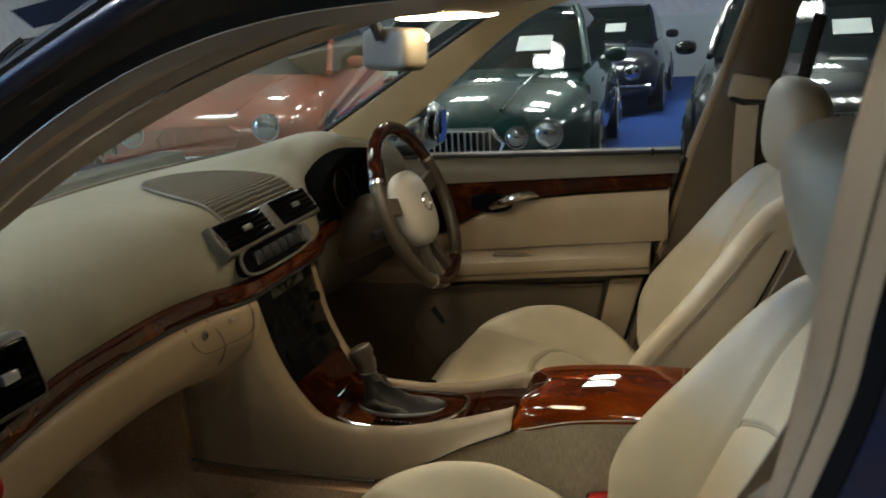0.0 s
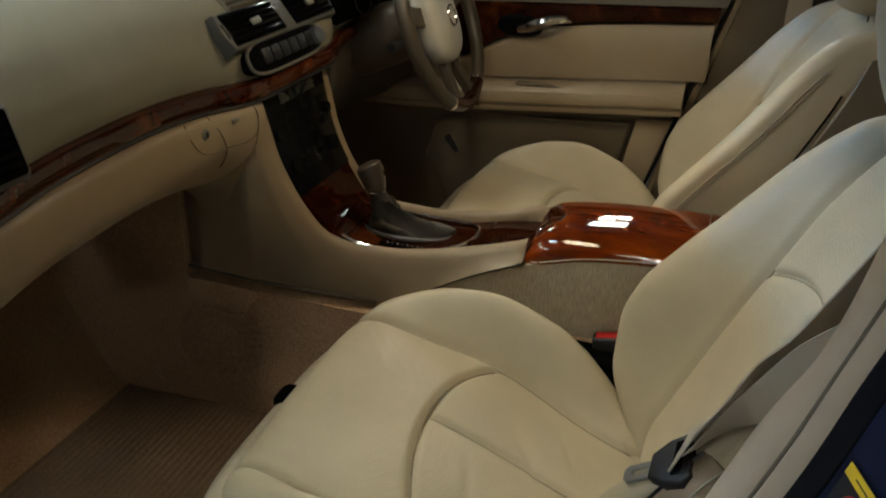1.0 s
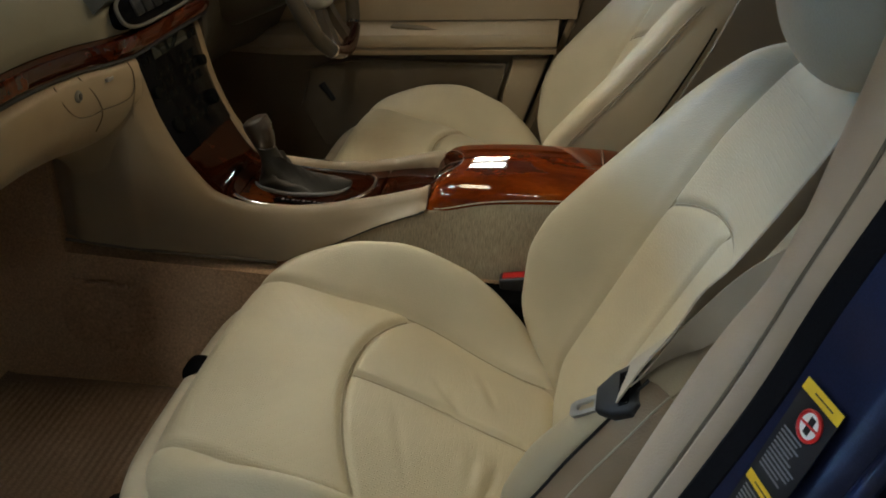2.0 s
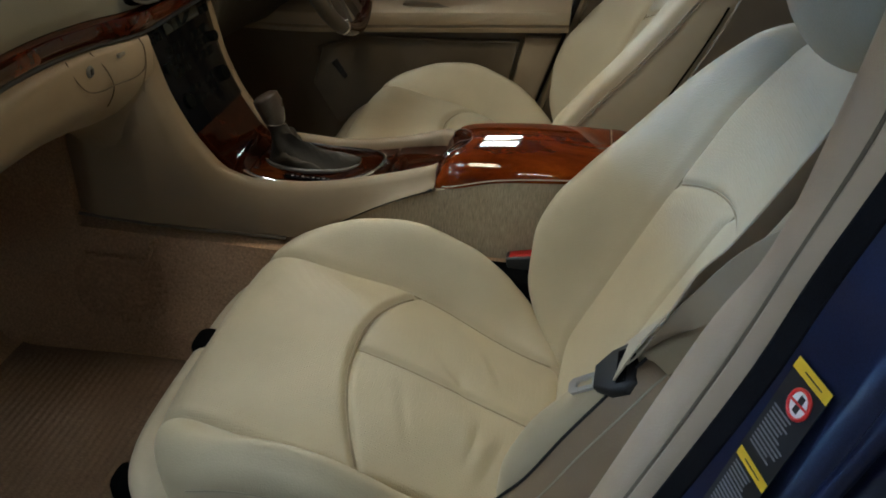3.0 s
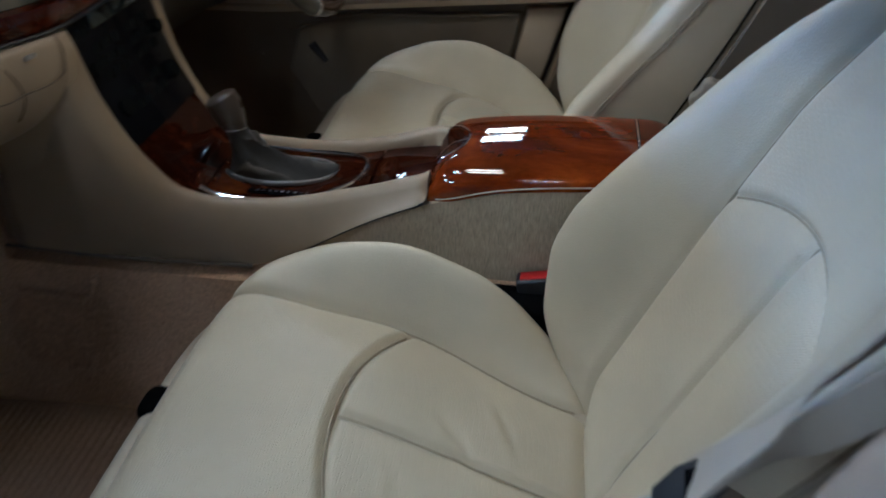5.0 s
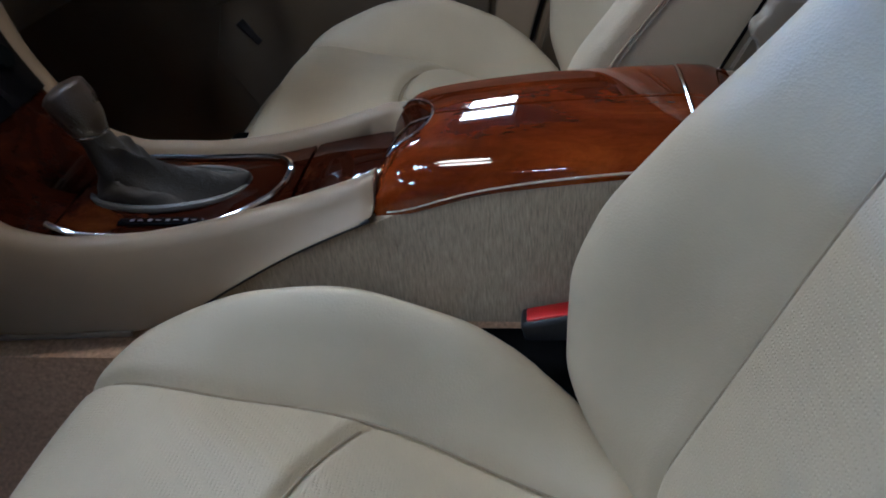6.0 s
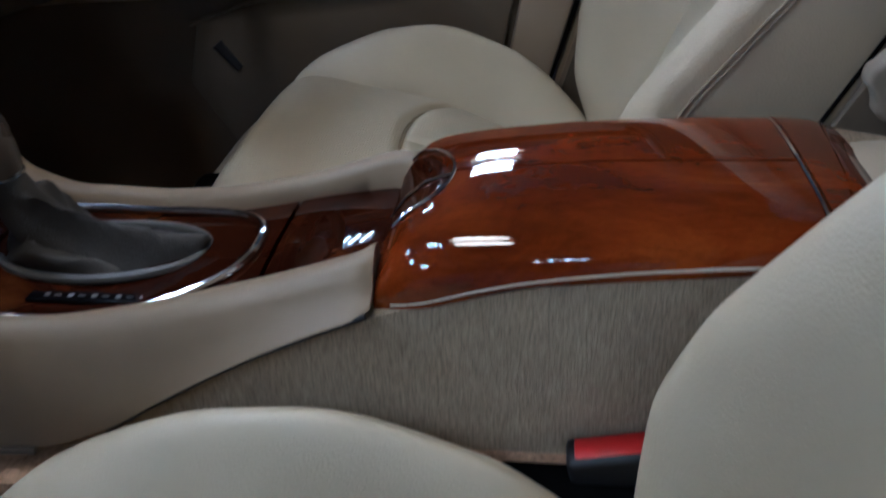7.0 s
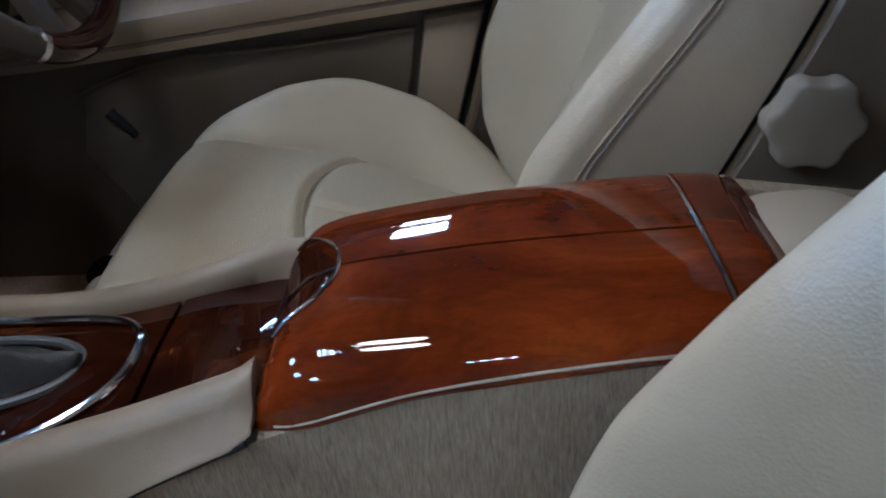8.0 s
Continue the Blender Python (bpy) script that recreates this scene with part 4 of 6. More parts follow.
    for y in np.linspace(0.128, 0.70, 30):
        f, w = dash_x(y), strip_z(y) - 0.029
        ring.append(curve_through([(f - 0.004, y, w), (f - 0.006, y, w - 0.06), (f - 0.04, y, w - 0.13), (f - 0.10, y, w - 0.20), (f - 0.22, y, w - 0.24)], 4) + [np.array((f - 0.25, y, w - 0.1)), np.array((f - 0.06, y, w))])
    part("knee_panel", loft(ring), M_GRILLE, dash, "taupe knee panel darkened for the footwell's shade", 50)


def build_wheel():
    sw = thing("steering_wheel", (-0.315, 0.37, 0.92), "walnut and cream leather steering wheel with pale hub", "steering wheel")
    c = Vector((-0.316, 0.372, 0.920))
    up = Vector((-0.345, 0, 0.939)).normalized()
    right = Vector((0, 1, 0))
    n = right.cross(up).normalized()
    if n.x < 0:
        n = -n
    R = 0.178
    on = lambda t, r=R, h=0.0: tuple(c + (right * math.sin(t) + up * math.cos(t)) * r + n * h)
    seg = lambda a, b, k=24: [on(t) for t in np.linspace(radians(a), radians(b), k)]
    part("wood_rim", tube(seg(-62, 62), 0.0150, 14), M_WOOD_RIM, sw, "glossy dark walnut rim top")
    part("wood_rim", tube(seg(150, 210, 16), 0.0150, 14), M_WOOD_RIM, sw, "glossy dark walnut rim bottom")
    for a, b in ((62, 150), (210, 298)):
        part("leather_rim", tube(seg(a, b), 0.0148, 14), M_RIM_SHADED, sw, "taupe leather rim with shade in its colour")
    for a in (-62, 62, 150, 210):
        part("rim_joint", tube(seg(a - 1.2, a + 1.2, 3), 0.0162, 14), M_CHROME, sw, "thin chrome joint")
    hub = ball((0, 0, 0), 0.075, 0.085, 0.034, 2.6)
    basis = Matrix(((right.x, up.x, n.x, c.x), (right.y, up.y, n.y, c.y), (right.z, up.z, n.z, c.z), (0, 0, 0, 1)))
    part("hub", moved(hub, basis @ Matrix.Translation((0, -0.005, -0.012))), M_HUB, sw, "pale padded hub")
    part("emblem", moved(tube([(0.020 * math.cos(t), 0.020 * math.sin(t), 0.024) for t in np.linspace(0, 2 * math.pi, 28, endpoint=False)], 0.0022, 6, True), basis), M_CHROME, sw, "round chrome emblem")
    for a, w in ((-78, 0.036), (78, 0.036), (165, 0.026), (195, 0.026)):
        p0, p1 = c - n * 0.016 + (right * math.sin(radians(a)) + up * math.cos(radians(a))) * 0.05, Vector(on(radians(a), R - 0.006, -0.004))
        across = (up * math.sin(radians(a)) - right * math.cos(radians(a)))
        part("spoke", ribbon([p0, (p0 + p1) / 2 - n * 0.004, p1], tuple(across), w, 0.016), M_RIM_SHADED, sw, "taupe spoke with shade in its colour")
    part("column_shroud", tube([tuple(c - n * 0.03), tuple(c - n * 0.10), tuple(c - n * 0.20)], [0.048, 0.062, 0.07], 16), M_RIM_SHADED, sw, "taupe column shroud with shade in its colour")
    for s, d in ((-1, -0.02), (1, 0.01)):
        p = c - n * 0.05 + up * d
        stalk = part("stalk", tube([tuple(p + right * s * 0.03), tuple(p + right * s * 0.10), tuple(p + right * s * 0.165 + up * 0.006)], [0.008, 0.007, 0.009], 10), M_BLACK, sw, "black control stalk")


# ---- console ----
def rim_z(x):
    """The height of the console's pale rims."""
    return float(smooth_at(x, (-0.470, -0.455, -0.431, -0.392, -0.349, -0.30, -0.24, -0.193, -0.11, -0.012), (0.90, 0.865, 0.770, 0.690, 0.643, 0.630, 0.630, 0.634, 0.650, 0.679)))


def rim_y(x):
    return float(smooth_at(x, (-0.47, -0.43, -0.35, -0.25, -0.10, -0.012), (0.128, 0.120, 0.112, 0.104, 0.088, 0.086)))


def plate_z(x):
    return rim_z(x) - float(smooth_at(x, (-0.47, -0.42, -0.34, -0.2, -0.10, 0.0), (0.004, 0.006, 0.012, 0.016, 0.016, 0.028)))


def side_foot(x):
    """The lower edge of the console's side panels."""
    return min(rim_z(x) - 0.02, float(smooth_at(x, (-0.62, -0.45, -0.25, -0.20, -0.164, -0.082, 0.006), (0.558, 0.553, 0.545, 0.558, 0.578, 0.622, 0.661))))


def build_console():
    con = thing("centre_console", (-0.2, 0, 0.40), "beige centre console with dark walnut panels", "console")
    xs = np.concatenate([np.linspace(-0.605, -0.50, 14), np.linspace(-0.470, -0.33, 30), np.linspace(-0.32, -0.012, 44)])
    for s in (-1, 1):
        ring = []
        for x in (xs if s < 0 else np.append(xs, (-0.006, 0.002, 0.010))):
            z, y = rim_z(x), rim_y(x) - 0.016 * float(ease((-0.565 - x) / 0.04)) - 0.007 * float(ease((x + 0.026) / 0.014)) ** 2
            # the steep part at the front faces back: lay the rim along the slope
            dz = (rim_z(x + 0.004) - rim_z(x - 0.004)) / 0.008
            k = 1 / math.hypot(1, dz)
            ox, oz = -dz * k, k
            foot = side_foot(x)
            wide = 0.045
            ring.append([(x, s * (y - 0.024), plate_z(x) - 0.006), (x, s * (y - 0.022), z - 0.006), (x + 0.002 * ox, s * (y - 0.017), z - 0.001), (x, s * (y - 0.009), z + 0.0005), (x, s * (y - 0.002), z - 0.003),
                         (x, s * (y + 0.004), max(z - 0.010, foot + 0.011)), (x, s * (y + 0.009), max(z - 0.024, foot + 0.007)), (x, s * (y + 0.006 + 0.3 * wide), max(foot + 0.003, z - 0.05)), (x, s * (y + 0.008 + 0.3 * wide), foot), (x, s * (y - 0.02), foot)])
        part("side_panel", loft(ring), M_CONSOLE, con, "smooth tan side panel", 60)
    # carpeted tunnel below
    ring = []
    for x in np.linspace(-1.05, 0.60, 40):
        t = float(smooth_at(x, (-1.05, -0.25, 0.6), (0.53, 0.53, 0.52)))
        ring.append([(x, -0.195, 0.27), (x, -0.170, 0.38), (x, -0.146, min(t, 0.54)), (x, -0.08, t + 0.012), (x, 0.08, t + 0.012), (x, 0.146, min(t, 0.54)), (x, 0.170, 0.38), (x, 0.195, 0.27)])
    part("tunnel_carpet", loft(ring), M_CARPET, con, "brown tunnel carpet")
    ring = [[(x, -0.150, 0.50), (x, -0.142, 0.86), (x, 0.142, 0.86), (x, 0.150, 0.50)] for x in np.linspace(-1.10, -0.607, 8)]
    part("bulkhead_carpet", loft(ring), M_CARPET, con, "brown carpet in front of the console")
    for s in (-1, 1):
        part("panel_joint", tube(curve_through([(-0.60, s * 0.148, 0.557), (-0.45, s * 0.147, 0.552), (-0.25, s * 0.128, 0.544)], 4), 0.003, 6), M_SEAM, con)
    # a soiled, crumpled patch where shoes have rubbed the tunnel
    rng = random.Random(9)
    flank = lambda z: -float(np.interp(z, (0.27, 0.38, 0.53), (0.195, 0.170, 0.148)))
    rows = []
    for x in np.linspace(-0.625, -0.455, 22):
        z1, z0 = 0.484 + 0.05 * max(0.0, x + 0.49) / 0.03 * (x < -0.46) + rng.uniform(-0.006, 0.006), 0.362 + rng.uniform(-0.008, 0.008)
        k = (1 - ((x + 0.54) / 0.088) ** 2) ** 0.4
        z1, z0 = 0.425 + (z1 - 0.425) * k, 0.425 + (z0 - 0.425) * k
        rows.append([(x, flank(z) - 0.002 - rng.uniform(0.0, 0.004) * (abs(s_ - 0.5) > 0.4), z) for s_ in np.linspace(0, 1, 12) for z in [z0 + (z1 - z0) * s_]])
    part("soiled_patch", loft(rows, False), M_CARPET_WORN, con, "soiled and rubbed patch of carpet")
    ridge = [(x, flank(0.484) - 0.004 - rng.uniform(0, 0.003), 0.484 + 0.05 * max(0.0, x + 0.49) / 0.03 * (x < -0.46) + rng.uniform(-0.006, 0.006)) for x in np.linspace(-0.60, -0.462, 24)]
    part("carpet_ruck", tube(ridge, [rng.uniform(0.002, 0.005) for _ in ridge], 6), M_CARPET, con, "crumpled edge of the carpet")
    # streaked carpet on the rear flanks under the armrest
    for s in (-1, 1):
        line = [(-0.20, 0.547), (-0.164, 0.578), (-0.082, 0.621), (0.006, 0.6525)]
        out = [(-0.20, 0.50), (0.45, 0.48), (0.45, 0.665), (0.30, 0.692), (0.217, 0.690), (0.162, 0.686), (0.087, 0.676), (0.006, 0.652)] + line[::-1][1:]
        part("side_carpet", prism(out, "y", s * 0.080, s * 0.0985, 0.004), M_SIDE_CARPET, con, "streaked taupe carpet flank")
        # black line along the joint, drawn for the shadow under the side panel
        part("flank_shadow_line", tube([(x, s * (rim_y(x) + 0.0190), side_foot(x) - 0.0012) for x in np.linspace(-0.20, -0.014, 30)], 0.0020, 6), M_BLACK, con)
    part("rear_block", box(0.28, 0.50, -0.080, 0.080, 0.44, 0.672, 0.03, 3), M_TRIM, con, "beige console rear")
    # walnut plates
    def plate(x0, x1, name, mat, label, lift=0.0):
        ring = []
        for x in np.linspace(x0, x1, 30):
            z, y = plate_z(x) + lift, rim_y(x) - 0.0235
            ring.append([(x, -y, z - 0.02), (x, -y, z), (x, -y * 0.5, z + 0.002), (x, 0, z + 0.003), (x, y * 0.5, z + 0.002), (x, y, z), (x, y, z - 0.02)])
        return part(name, loft(ring), mat, con, label, 60)

    plate(-0.098, 0.030, "cubby_lid", M_WOOD_DARK, "dark walnut cubby lid")
    plate(-0.405, -0.102, "selector_plate", M_WOOD_DARK, "dark walnut selector plate")
    # chrome sweep round the selector
    sweep = []
    for t in np.linspace(radians(-118), radians(118), 50):
        x = -0.265 + 0.150 * math.cos(t)
        y = 0.078 * math.copysign(abs(math.sin(t)) ** 0.8, math.sin(t))
        sweep.append((x, y, plate_z(x) + 0.0045))
    part("chrome_sweep", tube(sweep, 0.0032, 8), M_CHROME, con, "thin chrome sweep")
    return con


def build_stack():
    st = thing("radio_stack", (-0.43, 0, 0.70), "black radio and climate stack with walnut foot", "radio")
    rows = []
    for z in np.linspace(0.700, 0.892, 20):
        x = float(smooth_at(z, (0.64, 0.69, 0.77, 0.865, 0.90), (-0.352, -0.394, -0.433, -0.457, -0.466)))
        w = float(np.interp(z, (0.69, 0.89), (0.096, 0.116)))
        rows.append([(x - 0.05, -w, z), (x, -w, z), (x + 0.003, -w + 0.006, z), (x + 0.004, 0, z), (x + 0.003, w - 0.006, z), (x, w, z), (x - 0.05, w, z)])
    part("fascia", loft(rows), M_GLOSS_BLACK, st, "glossy black fascia")

    def at(z):
        x = float(smooth_at(z, (0.64, 0.69, 0.77, 0.865, 0.90), (-0.352, -0.394, -0.433, -0.457, -0.466)))
        x2 = float(smooth_at(z - 0.01, (0.64, 0.69, 0.77, 0.865, 0.90), (-0.352, -0.394, -0.433, -0.457, -0.466)))
        return pose(x + 0.0032, 0, z, 0, -math.degrees(math.atan2(x2 - x, 0.01)), 0)

    part("screen", moved(box(0, 0.003, -0.060, 0.060, -0.016, 0.016, 0.001), at(0.858)), M_DARK_GLASS, st, "dark display")
    for z in (0.862, 0.846):
        for s in (-1, 1):
            for k in range(2):
                y = s * (0.078 + 0.018 * k)
                part("button", moved(box(0, 0.0007, y - 0.007, y + 0.007, -0.006, 0.006, 0.0003), at(z)), M_KEY, st)
    for z in (0.820, 0.802, 0.784):
        for k in range(6):
            y = -0.0625 + 0.025 * k
            part("button", moved(box(0, 0.0007, y - 0.011, y + 0.011, -0.0065, 0.0065, 0.0003), at(z)), M_KEY, st)
    for y in (-0.088, 0.088):
        part("turn_knob", moved(tube([(0, y, 0), (0.006, y, 0)], 0.009, 18), at(0.800)), M_KEY, st, "small black knob")
    for z in (0.752, 0.734):
        for k in range(4):
            y = -0.036 + 0.024 * k
            part("button", moved(box(0, 0.0007, y - 0.010, y + 0.010, -0.006, 0.006, 0.0003), at(z)), M_KEY, st)
    for y in (-0.07, 0.07):
        part("turn_knob", moved(tube([(0, y, 0), (0.006, y, 0)], 0.013, 18), at(0.742)), M_KEY, st, "black climate knob")
    rows = []
    for x in np.linspace(-0.412, -0.330, 18):
        z = plate_z(x) + 0.003
        w = rim_y(x) - 0.024
        rows.append([(x, -w, z - 0.02), (x, -w, z), (x, 0, z + 0.004), (x, w, z), (x, w, z - 0.02)])
    part("walnut_foot", loft(rows), M_WOOD_DARK, st, "curved walnut foot of the stack")


def build_selector():
    g = thing("gear_selector", (-0.27, 0, 0.63), "gear selector with a creased leather boot and taupe knob", "gear lever")
    ring = []
    z0 = plate_z(-0.26)
    levels = ((0.004, 0.080, 0.046, -0.246), (0.010, 0.072, 0.040, -0.246), (0.018, 0.050, 0.031, -0.258), (0.030, 0.033, 0.024, -0.275), (0.044, 0.024, 0.020, -0.287), (0.062, 0.0185, 0.0165, -0.297), (0.078, 0.0170, 0.0155, -0.303))
    for k, (h, rx, ry, cx) in enumerate(levels):
        soft = 0.24 if 0 < k < 5 else 0.0
        ring.append([(cx + rx * math.cos(t) * (1 + soft * math.sin(5 * t + 1.7 * k)), 0.009 * (1 - k / 6) + 0.80 * ry * math.sin(t) * (1 + soft * math.cos(4 * t + 2 * k)), z0 + h + soft * 0.05 * math.sin(3 * t + k) + soft * 0.016 * math.sin(9 * t + 2.3 * k)) for t in np.linspace(0, 2 * math.pi, 48, endpoint=False)])
    fine = []
    for i in range(len(ring[0])):
        fine.append(curve_through([r[i] for r in ring], 4))
    part("boot", loft([[fine[i][k] for i in range(len(fine))] for k in range(len(fine[0]))]), M_GREY_LEATHER, g, "creased grey leather boot", 70)
    part("boot_ring", tube([(-0.244 + 0.083 * math.cos(t), 0.009 + 0.040 * math.copysign(abs(math.sin(t)) ** 0.9, math.sin(t)), z0 + 0.005 + 0.05 * max(0.0, math.cos(t)) * 0.08) for t in np.linspace(0, 2 * math.pi, 56, endpoint=False)], 0.0040, 8, True), M_SURROUND, g, "dark grey oval ring")
    neck = [(-0.302, 0, z0 + 0.074), (-0.305, 0, z0 + 0.086), (-0.309, 0, z0 + 0.100), (-0.314, 0, z0 + 0.112), (-0.318, 0, z0 + 0.120), (-0.320, 0, z0 + 0.124)]
    knob = part("knob", tube(curve_through(neck, 4), [float(np.interp(i, (0, 4, 10, 15, 18, 20), (0.0165, 0.020, 0.0235, 0.0225, 0.015, 0.004))) for i in range(21)], 20), M_KNOB, g, "taupe leather knob with a glossy top", 70)
    part("knob_collar", tube([(-0.3025 + 0.0165 * math.cos(t), 0.0165 * math.sin(t), z0 + 0.0755) for t in np.linspace(0, 2 * math.pi, 24, endpoint=False)], 0.0016, 6, True), M_CHROME, knob, "thin chrome collar")
    part("shift_gate", box(-0.275, -0.175, -0.056, -0.044, plate_z(-0.22) + 0.0005, plate_z(-0.22) + 0.0042, 0.0015), M_GLOSS_BLACK, g, "black gear display strip")
    for k in range(5):
        x = -0.262 + 0.018 * k
        part("gear_mark", box(x, x + 0.0035, -0.0515, -0.0480, plate_z(-0.22) + 0.0040, plate_z(-0.22) + 0.0048, 0), M_PRINT, g)
        part("gear_mark", box(x + 0.0075, x + 0.0125, -0.0502, -0.0495, plate_z(-0.22) + 0.0040, plate_z(-0.22) + 0.0048, 0), M_PRINT, g)



def build_armrest():
    arm = thing("armrest", (0.13, 0, 0.60), "glossy red walnut armrest with split lid", "armrest")
    low = lambda x: float(smooth_at(x, (-0.02, 0.004, 0.087, 0.162, 0.217, 0.30), (0.648, 0.655, 0.678, 0.688, 0.692, 0.694)))
    top = lambda x: float(smooth_at(x, (-0.012, 0.0, 0.010, 0.030, 0.06, 0.15, 0.25, 0.285, 0.30), (0.668, 0.686, 0.693, 0.698, 0.7015, 0.7075, 0.7090, 0.7065, 0.697)))
    half = lambda x: float(smooth_at(x, (-0.02, 0.0, 0.012, 0.03, 0.2, 0.30), (0.086, 0.0945, 0.0985, 0.1005, 0.101, 0.098)))

    def section(x, y0, y1, n=26, drop=0.0):
        """The lid's arched section between two y."""
        b, t, w = low(x) + drop, top(x), half(x)
        pts = []
        for y in np.linspace(y0, y1, n):
            e = min(1.0, abs(y) / w)
            pts.append((x, y, t - 0.004 * e * e - (t - b) * (1 - (1 - e ** 5.5) ** (1 / 2.1))))
        return pts

    def shell(x0, x1, y0, y1, bite=None, lift=0.0, n=40):
        """A piece of the lid: its arched skin with a flat underside; bite(y): where its front edge lies."""
        rings = []
        for s in np.linspace(0, 1, n):
            ys = None
            row = []
            for x_, y, z in section(0.1, y0, y1):
                xf = max(x0, bite(y)) if bite else x0
                x = xf + (x1 - xf) * s ** 1.3
                w, t, b = half(x), top(x), low(x)
                yy = y * w / half(0.1)
                e = min(1.0, abs(yy) / w)
                row.append((x, yy, t + lift - 0.004 * e * e - (t - b) * (1 - (1 - e ** 5.5) ** (1 / 2.1))))
            rings.append(row + [(p[0], p[1] * 0.96, min(p[2] - 0.006, 0.66 + 0.1 * max(0, p[0]))) for p in row[::-1]])
        return loft(rings)

    # the recess for the two release buttons: an arc in plan
    bite = lambda y: -0.012 + 0.045 * math.sqrt(max(0.0, 1 - (y / 0.050) ** 2)) if abs(y) < 0.050 else -0.012
    part("lid_near", shell(-0.012, 0.2538, -half(0.1), -0.0013, bite), M_WOOD, arm, "glossy red burl walnut lid half", 50)
    part("lid_far", shell(-0.012, 0.2538, 0.0013, half(0.1), bite), M_WOOD, arm, "glossy red burl walnut lid half", 50)
    part("rear_cap", shell(0.2582, 0.304, -half(0.1), half(0.1), None, 0.001, 12), M_WOOD, arm, "walnut rear cap", 50)
    part("lid_joint", tube([(x, 0, top(x) - 0.0022) for x in np.linspace(0.034, 0.252, 40)], 0.0011, 6), M_BLACK, arm, "dark joint between the lid halves")
    strip = section(0.256, -half(0.256), half(0.256), 40)
    part("chrome_strip", tube([(x, y, z - 0.0012) for x, y, z in strip], 0.0019, 8), M_CHROME, arm, "thin chrome strip")
    core = []
    for x in np.linspace(0.004, 0.295, 30):
        b, t, w = low(x), top(x), half(x)
        core.append([(x, -w * 0.90, b + 0.001), (x, -w * 0.84, b + 0.35 * (t - b)), (x, -w * 0.6, t - 0.013), (x, w * 0.6, t - 0.013), (x, w * 0.84, b + 0.35 * (t - b)), (x, w * 0.90, b + 0.001), (x, w * 0.8, b - 0.03), (x, -w * 0.8, b - 0.03)])
    part("armrest_body", loft(core), M_BLACK, arm, "dark armrest body")
    for s in (-1, 1):
        part("lower_piping", tube([(x, s * (half(x) - 0.0012), low(x) - 0.0019) for x in np.linspace(0.0, 0.30, 40)], 0.0011, 6), M_TRIM, arm, "thin pale lower piping")
    # release buttons
    for s in (-1, 1):
        rows = []
        for k in np.linspace(0.0, 1.0, 14):
            row = []
            for q in np.linspace(0.03, 0.97, 12):
                y = s * 0.047 * q
                x1 = bite(y) - 0.0025
                x = -0.014 + (x1 + 0.014) * k
                z = 0.660 + (top(x1) - 0.004 - 0.660) * (1 - (1 - k) ** 2.0)
                row.append((x, y, z))
            rows.append(row + [(p[0] + 0.006, p[1], p[2] - 0.012) for p in row[::-1]])
        part("release_button", loft(rows), M_WOOD_DARK, arm, "dark walnut release button", 50)
    edge = [(bite(y) - 0.0008, y, top(bite(y)) + 0.0006 - 0.004 * (y / 0.1) ** 2) for y in np.linspace(-0.0490, 0.0490, 50)]
    part("button_chrome", tube(edge, 0.0013, 8), M_CHROME, arm, "chrome edge round the buttons")
    part("button_gap", tube([(-0.014, 0, 0.6610), (-0.002, 0, 0.6775), (0.012, 0, 0.690), (0.031, 0, 0.6965)], 0.0011, 6), M_CHROME, arm, "chrome divider")
    rear = thing("console_rear_cover", (0.33, 0, 0.66), "beige rounded cover behind the armrest", "cover")
    part("cover", ball((0.335, 0, 0.655), 0.055, 0.085, 0.048, 3.0), M_TRIM, rear)


build_dashboard()
build_wheel()
build_console()
build_stack()
build_selector()
build_armrest()


